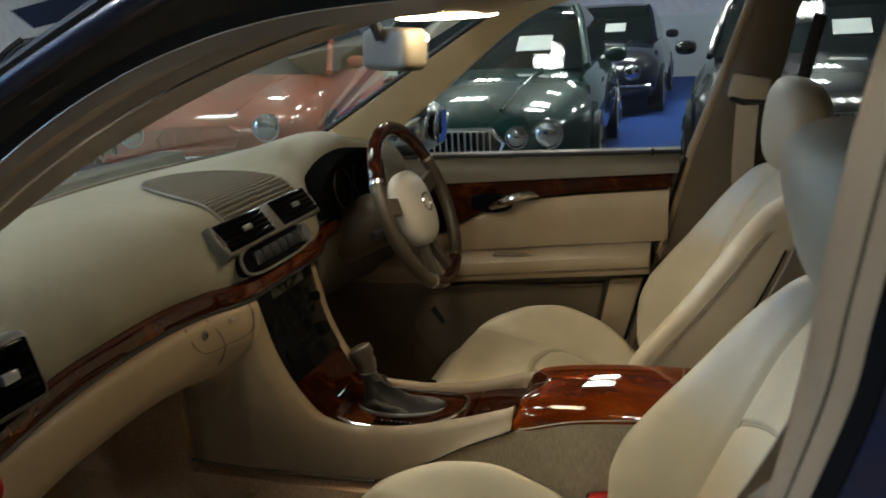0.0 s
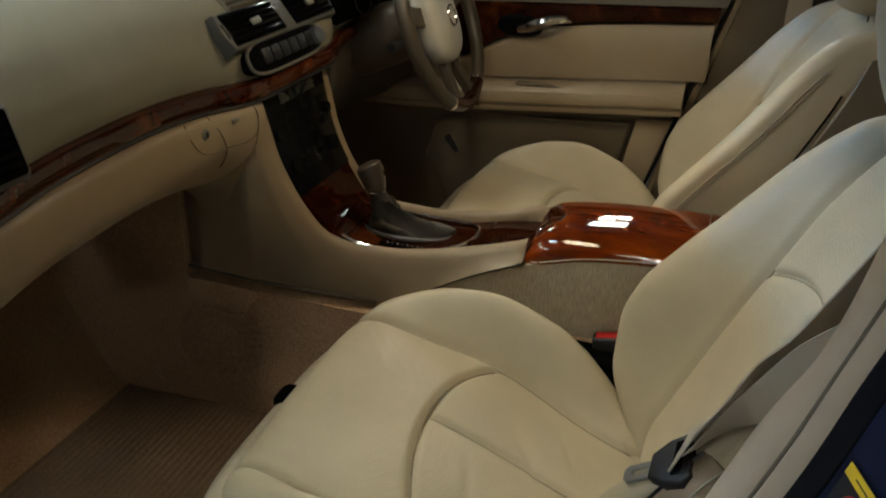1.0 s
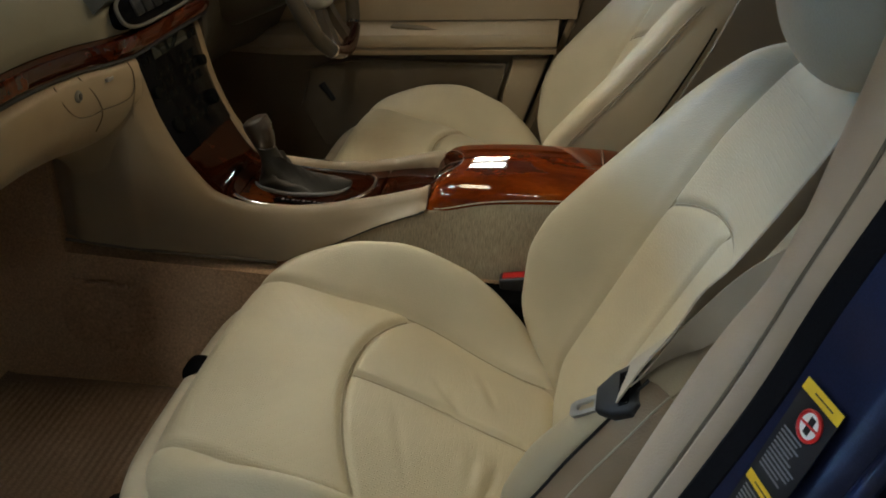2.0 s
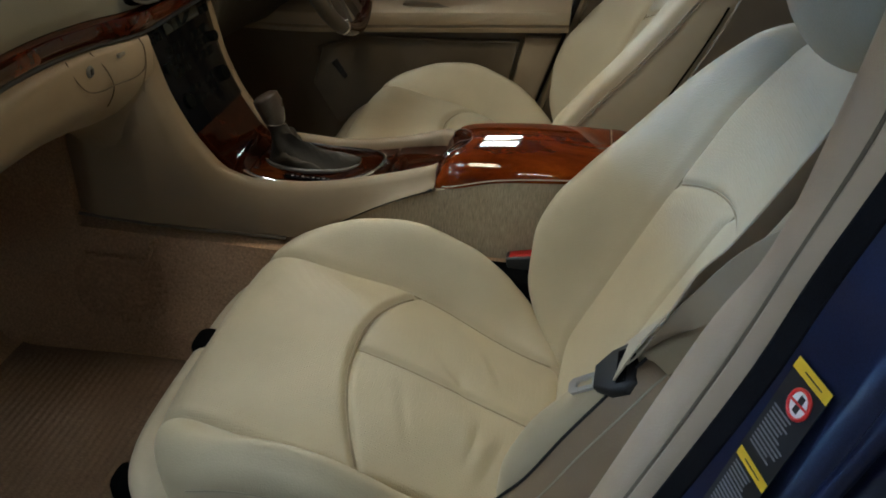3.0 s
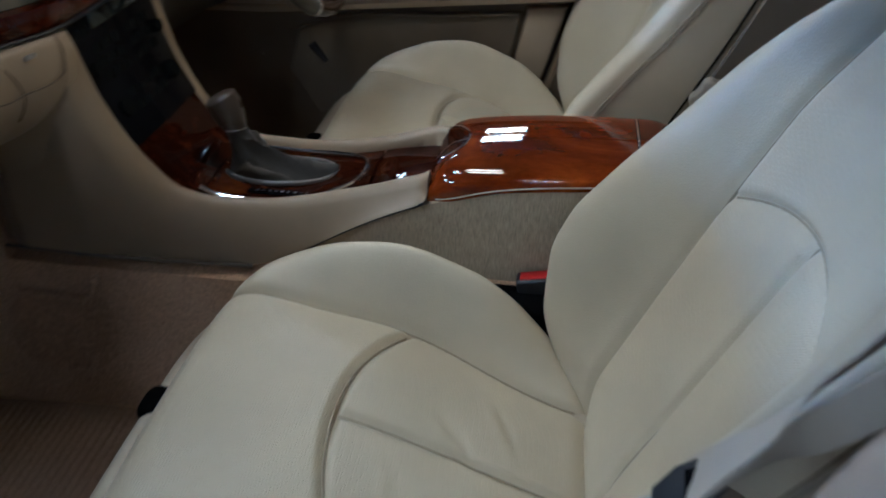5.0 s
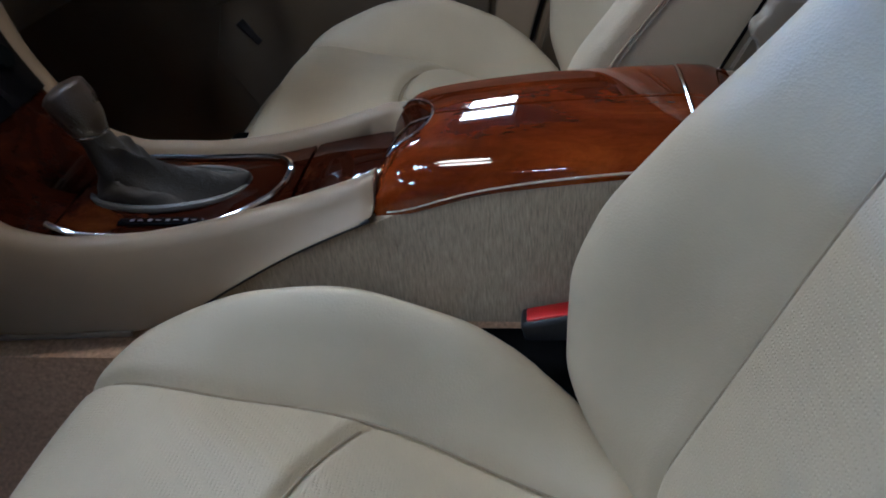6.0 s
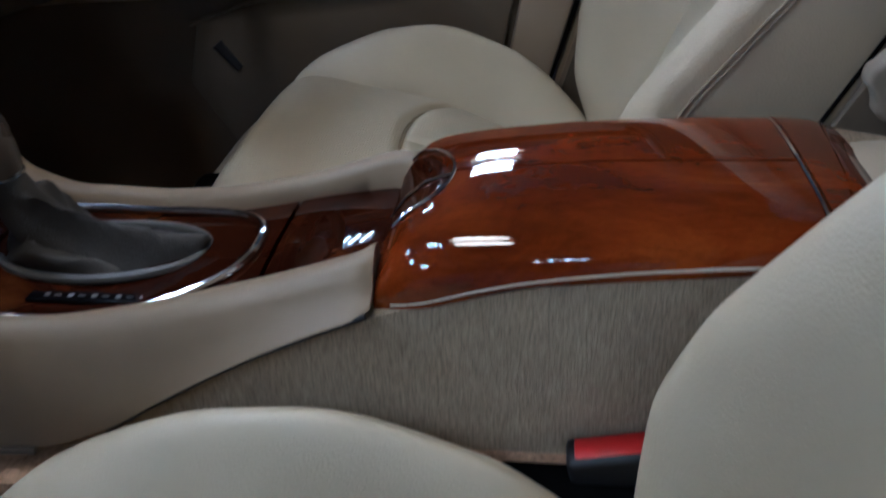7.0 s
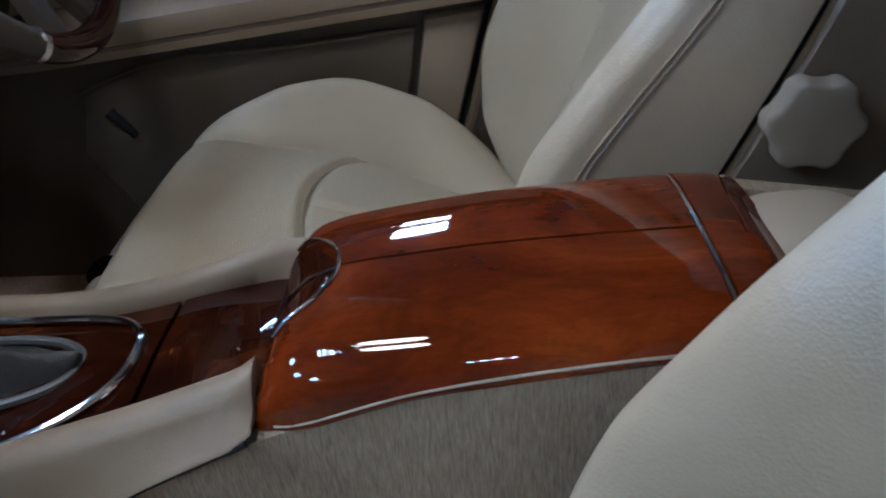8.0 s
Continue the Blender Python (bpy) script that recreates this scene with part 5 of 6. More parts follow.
# ---- front seats ----
def cushion_top(yc, shift, inner, dz=0.0):
    def top(x, y):
        x, ly = x - shift, y - yc
        a = abs(ly)
        z = smooth_at(x, (-0.31, -0.27, -0.24, -0.20, -0.13, -0.06, 0.0, 0.1, 0.2, 0.3), (0.520, 0.551, 0.565, 0.571, 0.568, 0.556, 0.537, 0.495, 0.453, 0.43))
        ys = smooth_at(x, (-0.3, -0.02, 0.1, 0.2, 0.3), (0.176, 0.187, 0.172, 0.150, 0.14))
        crest = smooth_at(x, (-0.31, -0.25, -0.2, -0.1, 0.0, 0.06, 0.10, 0.15, 0.2, 0.3), (-0.032, -0.016, 0.006, 0.046, 0.068, 0.068, 0.058, 0.032, 0.0, -0.01))
        # the passenger's bolster beside the door is worn flat
        crest = np.where(ly * inner < 0, crest * smooth_at(x, (-0.31, -0.1, 0.0, 0.1, 0.2), (0.8, 0.62, 0.45, 0.12, 0.0)), crest) if inner > 0 else crest
        bol = ease((a - ys) / (0.238 - ys))
        z = z + crest * bol + 0.012 * np.sin(np.pi * np.clip((a - ys) / (0.25 - ys), 0, 1))
        # the padded middle
        arc = -0.062 + 0.046 * (ly / 0.175) ** 2
        inside = (x > arc) & (a < ys)
        mid = np.clip(1 - (a / ys) ** 2, 0, 1)
        z = z + 0.004 * mid + np.where(inside, -0.003, 0.004 * mid)
        # pleats bulge between their seams
        z = z + np.where(inside, 0.006 * np.sin(np.pi * np.clip(a / ys, 0, 1)), 0)
        # the middle is crowned and falls towards the bolsters' seams
        z = z - 0.020 * np.clip(a / ys, 0, 1) ** 2 * (1 - bol) * ease((x + 0.22) / 0.12) * (1 - ease((x - 0.10) / 0.12))
        # seams
        g = 0.0105 * np.exp(-((a - ys) / 0.0058) ** 2) * (x > -0.285)
        g = np.maximum(g, np.where(a < ys, 0.0095 * np.exp(-((x - arc) / 0.0058) ** 2), 0))
        g = np.maximum(g, np.where(inside, 0.0088 * np.exp(-(a / 0.0054) ** 2), 0))
        # creases of use
        crease = 0.0016 * np.sin(62 * (x * 0.75 + ly * 0.7)) * np.exp(-(((x - 0.13) / 0.06) ** 2 + ((ly + 0.05) / 0.09) ** 2))
        for cx, cy, dx, dy, long_, deep in ((0.079, 0.017, 0.49, -0.87, 0.024, 0.0026), (0.060, 0.030, 0.62, -0.78, 0.020, 0.0028), (0.136, -0.095, -0.26, -0.97, 0.030, 0.0045),
                                            (0.112, -0.075, -0.10, -0.99, 0.028, 0.0030), (0.120, 0.070, 0.40, -0.92, 0.030, 0.0030), (0.020, -0.080, 0.30, -0.95, 0.040, 0.0018)):
            u, w = (x - cx) * dx + (ly - cy) * dy, (x - cx) * dy - (ly - cy) * dx
            crease = crease - deep * np.exp(-(w / 0.0065) ** 2 - (u / long_) ** 2) + 0.6 * deep * np.exp(-((w - 0.013) / 0.008) ** 2 - (u / long_) ** 2)
        return z - g + crease + dz
    return top


def back_centre(z):
    return smooth_at(z, (0.38, 0.42, 0.5, 0.6, 0.7, 0.81, 0.9, 0.97, 1.02), (0.205, 0.212, 0.237, 0.277, 0.318, 0.365, 0.405, 0.437, 0.462))


def back_edge(z):
    return smooth_at(z, (0.38, 0.42, 0.47, 0.55, 0.62, 0.68, 0.735, 0.805, 0.858, 0.90, 0.953, 1.02), (0.212, 0.194, 0.173, 0.151, 0.153, 0.172, 0.211, 0.268, 0.308, 0.339, 0.386, 0.46))


def back_half(z):
    return smooth_at(z, (0.38, 0.5, 0.6, 0.75, 0.85, 0.92, 0.98, 1.02), (0.250, 0.260, 0.265, 0.262, 0.250, 0.230, 0.200, 0.165))


def back_front(z, ly):
    """The x of the backrest's front at a height and a distance from its middle."""
    a, w = abs(ly), back_half(z) - 0.018
    ys = smooth_at(z, (0.38, 0.45, 0.77, 0.95, 1.02), (0.140, 0.150, 0.156, 0.150, 0.14))
    xc, xe = back_centre(z), back_edge(z)
    dip = 0.022 * ease((z - 0.42) / 0.1) * (1 - ease((z - 0.86) / 0.14))
    t = ease((a - ys) / (w - ys))
    x = xc - dip * (np.clip(a / ys, 0, 1)) ** 2
    x = x + (xe - (xc - dip)) * t - 0.010 * np.sin(np.pi * np.clip((a - ys) / (w - ys), 0, 1))
    arc = 0.812 - 0.044 * (ly / 0.155) ** 2
    x = x - 0.006 * np.sin(np.pi * np.clip(a / ys, 0, 1)) * ease((arc - z) / 0.03)
    g = 0.0105 * np.exp(-((a - ys) / 0.0058) ** 2)
    g = np.maximum(g, np.where(a < ys, 0.0090 * np.exp(-((z - arc) / 0.0058) ** 2), 0))
    g = np.maximum(g, np.where((a < ys) & (z < arc), 0.0088 * np.exp(-(a / 0.0054) ** 2), 0))
    return x + g


def split_shape(verts, faces, inside):
    """Two shapes: the faces whose middle is not inside, and those whose middle is."""
    v = np.array(verts)
    quads = [f for f in faces if len(f) == 4]
    mid = v[np.array(quads)].mean(1)
    keep = inside(mid)
    out = []
    for chosen in ([f for f, k in zip(quads, keep) if not k] + [f for f in faces if len(f) != 4], [f for f, k in zip(quads, keep) if k]):
        used = sorted({i for f in chosen for i in f})
        at = {i: n for n, i in enumerate(used)}
        out.append(([verts[i] for i in used], [tuple(at[i] for i in f) for f in chosen]))
    return out


def build_seat(name, yc, shift, inner, label, dz=0.0, head_x=0.0, head_z=1.080, head_size=(0.056, 0.130, 0.087), head_tilt=12):
    """A front seat. inner: +1 or -1, the side on which the tunnel lies."""
    seat = thing(name, (shift, yc, 0.30), label, "car seat", "front seats")
    top = cushion_top(yc, shift, inner, dz)
    side_at = lambda x: smooth_at(x, (-0.3, -0.02, 0.1, 0.2, 0.3), (0.176, 0.187, 0.172, 0.150, 0.14))
    verts, faces = pillow(-0.019 + shift, yc, 0.245, 0.268, top, 0.036, 0.430, 190, 6.0, 0.89)
    outer, panel = split_shape(verts, faces, lambda v: (v[:, 2] > 0.44) & (v[:, 0] - shift > -0.240) & (abs(v[:, 1] - yc) < side_at(v[:, 0] - shift)))
    part("seat_cushion", outer, M_LEATHER, seat, "plump cream leather cushion with side bolsters", 60)
    part("seat_panel", panel, M_LEATHER_PANEL, seat, "perforated cream leather middle panel", 60)
    # the sewn seams, laid in their grooves
    on_top = lambda x, ly, up=0.0022: (x + shift, yc + ly, float(top(np.array(x + shift), np.array(yc + ly))) + up)
    ys_at = lambda x: float(smooth_at(x, (-0.3, -0.02, 0.1, 0.2, 0.3), (0.176, 0.187, 0.172, 0.150, 0.14)))
    for s in (-1, 1):
        part("seam", tube([on_top(x, s * ys_at(x), 0.0032) for x in np.linspace(-0.222, 0.20, 60)], 0.0012, 6), M_SEAM_SOFT, seat)
    part("seam", tube([on_top(-0.062 + 0.046 * (q / 0.175) ** 2, q) for q in np.linspace(-0.172, 0.172, 50)], 0.0012, 6), M_SEAM_SOFT, seat)
    part("seam", tube([on_top(x, 0.0) for x in np.linspace(-0.058, 0.195, 40)], 0.0012, 6), M_SEAM_SOFT, seat)
    # stitched lines along the cushion's shoulders
    for s in (-1, 1):
        line = []
        for x in np.linspace(-0.18, 0.15, 40):
            y = yc + s * 0.2675
            z = float(top(np.array(x + shift), np.array(yc + s * 0.262))) - 0.035
            line.append((x + shift, y, z))
        part("stitch_line", tube(line, 0.0009, 6), M_STITCH, seat)
    # plastic valance under the cushion
    base = pillow(-0.040 + shift, yc, 0.270, 0.281, lambda x, y: 0.452 + 0.050 * np.clip((-x - 0.05) / 0.2, -0.2, 1) + 0 * y, 0.022, 0.335, 90, 4.5)
    part("seat_valance", base, M_TRIM, seat, "beige plastic seat valance")
    part("seat_rail", box(-0.25 + shift, 0.30 + shift, yc - 0.22, yc - 0.18, 0.286, 0.345, 0.004), M_BLACK, seat, "black seat rail")
    part("seat_rail", box(-0.25 + shift, 0.30 + shift, yc + 0.18, yc + 0.22, 0.286, 0.345, 0.004), M_BLACK, seat, "black seat rail")
    part("height_lever", ball((-0.305 + shift, yc - inner * 0.185, 0.443), 0.020, 0.022, 0.022, 3.2, 20, 12), M_SLAT, seat, "black adjuster knob")
    part("front_lever", ball((-0.296 + shift, yc + inner * 0.04, 0.494), 0.017, 0.026, 0.011, 3.0, 20, 10), M_SLAT, seat, "black release lever")
    # backrest
    rings = []
    zs = list(np.linspace(0.385, 0.955, 150)) + [0.955 + 0.035 * math.sin(t) for t in np.linspace(0.1, math.pi / 2, 12)]
    lys = np.linspace(-1, 1, 150)
    for z in zs:
        close = max(0.0, (z - 0.955) / 0.035)
        k = math.sqrt(max(0.0, 1 - close * close)) * 0.75 + 0.25 if close else 1.0
        zz = min(z, 1.018)
        w = float(back_half(np.array(zz))) * (0.86 + 0.14 * k)
        r = 0.026
        ly = lys * (w - r)
        fx = back_front(np.full_like(ly, zz), ly)
        depth = 0.125 + 0.03 * float(ease((0.8 - zz) / 0.3))
        xb = float(back_centre(np.array(zz))) + depth * (0.5 + 0.5 * k) - 0.03
        fx = fx + (1 - k) * 0.06
        ring = [(x, y) for x, y in zip(fx, ly)]
        xl, xr = fx[0], fx[-1]
        left = [(xl + r - r * math.cos(t), -(w - r) - r * math.sin(t)) for t in np.linspace(math.pi / 2, 0.15, 7)]
        right = [(xr + r - r * math.cos(t), (w - r) + r * math.sin(t)) for t in np.linspace(0.15, math.pi / 2, 7)]
        xb = max(xb, xr + r + 0.02)
        back = [(xr + r + (xb - 0.02 - xr - r) * 0.5, w), (xb - 0.02, w - 0.002), (xb, w - 0.022), (xb + 0.012, 0.06), (xb + 0.012, -0.06), (xb, -w + 0.022), (xb - 0.02, -w + 0.002), (xl + r + (xb - 0.02 - xl - r) * 0.5, -w)]
        rings.append([(x + shift, yc + y, z) for x, y in left + ring + right + back])
    at_back = lambda z, q: (float(back_front(np.array(z), np.array(q))) + shift - 0.0014, yc + q, z)
    yb_at = lambda z: float(smooth_at(z, (0.38, 0.45, 0.77, 0.95, 1.02), (0.140, 0.150, 0.156, 0.150, 0.14)))
    for s in (-1, 1):
        part("seam", tube([(p[0] - 0.0016, p[1], p[2]) for p in (at_back(z, s * yb_at(z)) for z in np.linspace(0.46, 0.945, 60))], 0.0013, 6), M_SEAM_SOFT, seat)
    part("seam", tube([at_back(z, 0.0) for z in np.linspace(0.46, 0.81, 40)], 0.0012, 6), M_SEAM_SOFT, seat)
    part("seam", tube([at_back(0.812 - 0.044 * (q / 0.155) ** 2, q) for q in np.linspace(-0.150, 0.150, 40)], 0.0012, 6), M_SEAM_SOFT, seat)
    verts, faces = loft(rings)
    outer, panel = split_shape(verts, faces, lambda v: (v[:, 0] - shift < back_centre(np.clip(v[:, 2], 0.39, 1.01)) + 0.02) & (v[:, 2] < 0.955) & (abs(v[:, 1] - yc) < smooth_at(v[:, 2], (0.38, 0.45, 0.77, 0.95, 1.02), (0.140, 0.150, 0.156, 0.150, 0.14))))
    part("backrest", outer, M_LEATHER, seat, "cream leather backrest with deep side bolsters", 60)
    part("back_panel", panel, M_LEATHER_PANEL, seat, "perforated cream leather back panel", 60)
    for s in (-1, 1):
        line = []
        for z in np.linspace(0.45, 0.93, 50):
            w = float(back_half(np.array(z)))
            line.append((float(back_front(np.array(z), np.array(w - 0.026))) + 0.026 + 0.012 + shift, yc + s * (w + 0.0004), z))
        part("stitch_line", tube(line, 0.0012, 6), M_SEAM_SOFT, seat, "double-stitched bolster seam")
        part("stitch_line", tube([(x + 0.006, y, z) for x, y, z in line], 0.0010, 6), M_STITCH, seat, "double-stitched bolster seam")
    # back shell with its joint, and the lumbar wheel on the tunnel side
    shell = []
    for z in np.linspace(0.40, 0.955, 34):
        w, xc = float(back_half(np.array(z))) - 0.010, float(back_centre(np.array(z)))
        x0 = xc + 0.015 + 0.01 * math.sin(z * 9)
        x1 = xc + 0.215 - 0.05 * float(ease((z - 0.80) / 0.16))
        shell.append([(x0 + shift, yc - w - 0.004, z), (x0 + 0.01 + shift, yc - w - 0.012, z), (x1 - 0.03 + shift, yc - w - 0.006, z), (x1 + shift, yc - w + 0.04, z), (x1 + 0.006 + shift, yc, z), (x1 + shift, yc + w - 0.04, z),
                      (x1 - 0.03 + shift, yc + w + 0.006, z), (x0 + 0.01 + shift, yc + w + 0.012, z), (x0 + shift, yc + w + 0.004, z)])
    part("back_shell", loft(shell), M_SHELL, seat, "taupe backrest shell")
    for s in (-1, 1):
        gap = [(float(back_centre(np.array(z))) + 0.013 + 0.01 * math.sin(z * 9) + shift, yc + s * (float(back_half(np.array(z))) + 0.0005), z) for z in np.linspace(0.42, 0.90, 24)]
        part("shell_gap", tube(gap, 0.0018, 6), M_SLAT, seat, "dark joint")
    yk = yc + inner * 0.268
    lobes = []
    for t in np.linspace(0, 2 * math.pi, 72, endpoint=False):
        r = 0.0335 + 0.0028 * math.tanh(1.6 * math.cos(6 * t + 0.5))
        lobes.append((0.376 + shift + r * math.cos(t), 0.722 + r * math.sin(t)))
    part("lumbar_wheel", prism(lobes, "y", yk, yk + inner * 0.022, 0.004, 3), M_WHEEL, seat, "lobed beige lumbar adjuster wheel")
    if inner > 0:
        # the padded, piped side piece that closes the gap towards the door pillar; its brown holds the gap's shade
        edge = curve_through([(0.128, -0.650, 0.480), (0.132, -0.658, 0.545), (0.148, -0.660, 0.598), (0.179, -0.660, 0.643), (0.209, -0.660, 0.702), (0.239, -0.660, 0.756), (0.256, -0.656, 0.783), (0.270, -0.646, 0.795)], 6)
        rows = [[p, p + (0.004, -0.006, 0.003), p + (0.014, -0.020, 0.002), p + (0.028, -0.034, -0.008), p + (0.046, -0.044, -0.028), p + (0.075, -0.048, -0.065), p + (0.080, -0.004, -0.060)] for p in edge]
        pad = part("side_pad", loft(rows), M_SIDE_PAD_SHADED, seat, "padded beige side piece with a stitched edge, browned by painted shade", 60)
        part("pad_piping", tube([p + (-0.001, 0.001, 0.0) for p in edge], 0.0017, 6), M_BLACK, pad, "black piping")
        part("pad_stitch", tube([p + (0.0145, -0.0205, 0.0026) for p in edge], 0.0009, 6), M_STITCH, pad, "pale stitched line")
    # hinge cover drawn out in black to imitate the shadow between cushion and tunnel
    part("hinge_cover_shade", box(0.06 + shift, 0.36 + shift, min(yc + inner * 0.236, yc + inner * 0.292), max(yc + inner * 0.236, yc + inner * 0.292), 0.30, 0.537, 0.012, 3), M_SLAT, seat, "matt black hinge cover that also imitates the gap's shadow")
    # headrest
    head = ball((0, 0, 0), *head_size, 2.9, 40, 24)
    v = [(x + 0.016 * (y / 0.13) ** 2 - 0.010 * (z / 0.09), y * (1 - 0.12 * max(0, -z / 0.09)), z) for x, y, z in head[0]]
    h = part("headrest", moved((v, head[1]), pose(0.452 + shift + head_x, yc, head_z, 0, head_tilt, 0)), M_HEAD_SHADED, seat, "rounded cream leather headrest with shade in its colour", 60)
    for s in (-1, 1):
        part("headrest_post", tube([(0.470 + shift, yc + s * 0.055, 0.955), (0.462 + shift + head_x, yc + s * 0.055, head_z)], 0.006, 10), M_CHROME, h, "chrome headrest post")
    return seat


build_seat("passenger_seat", -0.393, 0.0, 1, "cream leather passenger seat with sewn pleats and headrest", 0.0, -0.030, 1.092, (0.062, 0.146, 0.096), -9)
build_seat("driver_seat", 0.393, -0.012, -1, "cream leather driver seat with lobed lumbar wheel", -0.012)


def build_belts():
    # buckle beside the tunnel
    for y, name, label in ((-0.112, "belt_buckle", "black seat belt buckle with red button beside the console"), (0.112, "driver_belt_buckle", "black driver belt buckle with red button")):
        b = thing(name, (0.14, y, 0.45), label, "belt buckle", "belt buckles")
        m = pose(0.146, y, 0.520, 0, -12, 0)
        part("buckle_body", moved(box(-0.028, 0.030, -0.013, 0.013, -0.125, 0.040, 0.005, 3), m), M_BLACK, b)
        part("red_button", moved(box(-0.022, 0.026, -0.0088, 0.0088, 0.022, 0.0418, 0.002), m), M_RED, b, "red release button")
        part("buckle_sleeve", tube([(0.150, y, 0.505), (0.172, y, 0.455), (0.205, y, 0.395)], 0.0165, 12), M_BLACK, b, "black buckle sleeve")
        part("stalk", tube([(0.148, y, 0.46), (0.165, y, 0.39)], 0.010, 8), M_BLACK, b, "black buckle stalk")
    belt = thing("passenger_seat_belt", (0.245, -0.63, 0.77), "beige seat belt with black tongue hanging beside the seat", "seat belt")
    upper = curve_through([(0.246, -0.634, 0.774), (0.260, -0.646, 0.812), (0.2765, -0.659, 0.854), (0.299, -0.653, 0.890), (0.324, -0.646, 0.920), (0.356, -0.645, 0.987), (0.377, -0.646, 1.040), (0.400, -0.652, 1.13)], 6)
    turn = [(float(smooth_at(i, (0, 12, 20, 42), (-0.15, -0.17, -0.62, -0.65))), float(smooth_at(i, (0, 12, 20, 42), (-0.98, -0.82, -0.71, -0.70))), float(smooth_at(i, (0, 12, 20, 42), (-0.10, 0.55, 0.28, 0.26)))) for i in range(len(upper))]
    part("upper_webbing", ribbon(upper, turn, 0.044, 0.0016), M_WEBBING, belt, "beige webbing running up to the pillar")
    lower = curve_through([(0.258, -0.652, 0.799), (0.281, -0.663, 0.842), (0.300, -0.670, 0.874), (0.321, -0.690, 0.926), (0.345, -0.708, 0.965)], 6)
    turn = [tuple(np.array((0.15, 0.80, -0.58)) * (1 - k) + np.array((0.83, -0.20, -0.55)) * k) for k in (float(ease(i / 14)) for i in range(len(lower)))]
    part("lower_webbing", ribbon(lower, turn, 0.027, 0.0016), M_WEBBING, belt, "beige webbing folded back towards the pillar")
    m = Matrix.Translation((0.249, -0.643, 0.774)) @ pose(0, 0, 0, 20, 48, 12)
    tongue = part("tongue_grip", moved(prism([(-0.012, -0.024), (0.012, -0.024), (0.024, -0.006), (0.027, 0.012), (0.020, 0.021), (-0.020, 0.021), (-0.027, 0.012), (-0.024, -0.006)], "x", -0.007, 0.007, 0.004, 3), m), M_BLACK, belt, "black plastic tongue grip")
    part("grip_slot", moved(box(-0.0080, -0.0068, -0.018, 0.018, 0.002, 0.012, 0.0005), m), M_GLOSS_BLACK, tongue)
    plate = [(-0.009, -0.02), (0.009, -0.02), (0.0085, -0.050), (0.005, -0.054), (-0.005, -0.054), (-0.0085, -0.050)]
    bm = bmesh.new()
    outer = [bm.verts.new((-0.0015, y, z)) for y, z in plate]
    hole = [bm.verts.new((-0.0015, y, z)) for y, z in ((-0.0042, -0.028), (0.0042, -0.028), (0.0040, -0.043), (0.0020, -0.046), (-0.0020, -0.046), (-0.0040, -0.043))]
    for i in range(6):
        j = (i + 1) % 6
        bm.faces.new((outer[i], outer[j], hole[j], hole[i]))
    more = bmesh.ops.extrude_face_region(bm, geom=list(bm.faces))
    for v in more["geom"]:
        if isinstance(v, bmesh.types.BMVert):
            v.co.x += 0.003
    part("tongue_plate", moved(from_bm(bm), m), M_SATIN, belt, "steel tongue plate")
    # a scrap of clear plastic left on the mat
    tag = thing("plastic_strip", (-0.39, -0.53, 0.30), "small pale translucent plastic strip lying on the mat", "plastic strip")
    strip = [(-0.396, -0.455, 0.3005), (-0.391, -0.490, 0.303), (-0.389, -0.520, 0.3035), (-0.393, -0.548, 0.3005)]
    part("strip", ribbon(curve_through(strip, 4), (1, 0, 0), 0.011, 0.0012), M_PLASTIC_STRIP, tag)
    part("strip_eyelet", tube([(-0.393 + 0.006 * math.cos(t), -0.553 + 0.006 * math.sin(t), 0.3015) for t in np.linspace(0, 2 * math.pi, 16, endpoint=False)], 0.0016, 6, True), M_SATIN, tag, "shiny eyelet")


def build_mirror_and_lamp():
    mir = thing("rear_view_mirror", (-0.22, 0.05, 1.25), "taupe-backed rear-view mirror hanging from the roof", "mirror")
    m = pose(-0.232, 0.062, 1.262, 0, 4, 46)
    part("mirror_shell", moved(ball((0, 0, 0), 0.024, 0.092, 0.036, 5.5), m), M_RAIL, mir, "taupe mirror shell")
    part("mirror_glass", moved(ball((0.0225, 0, 0), 0.004, 0.084, 0.030, 5.0), m), M_MIRROR, mir, "mirror glass")
    part("mirror_arm", tube([(-0.245, 0.04, 1.28), (-0.255, 0.03, 1.32), (-0.24, 0.02, 1.345)], 0.010), M_BLACK, mir, "dark mirror arm")
    lamp = thing("roof_lamp", (-0.12, 0.02, 1.33), "glowing warm reading lamp in the roof console", "lamp")
    part("console", ball((-0.115, 0.02, 1.332), 0.115, 0.11, 0.022, 3.2), M_TRIM, lamp, "beige roof console")
    for y in (-0.035, 0.075):
        part("lens", ball((-0.118, y, 1.3120), 0.066, 0.034, 0.006, 3.0), M_LENS, lamp, "glowing warm lens")


build_belts()
build_mirror_and_lamp()


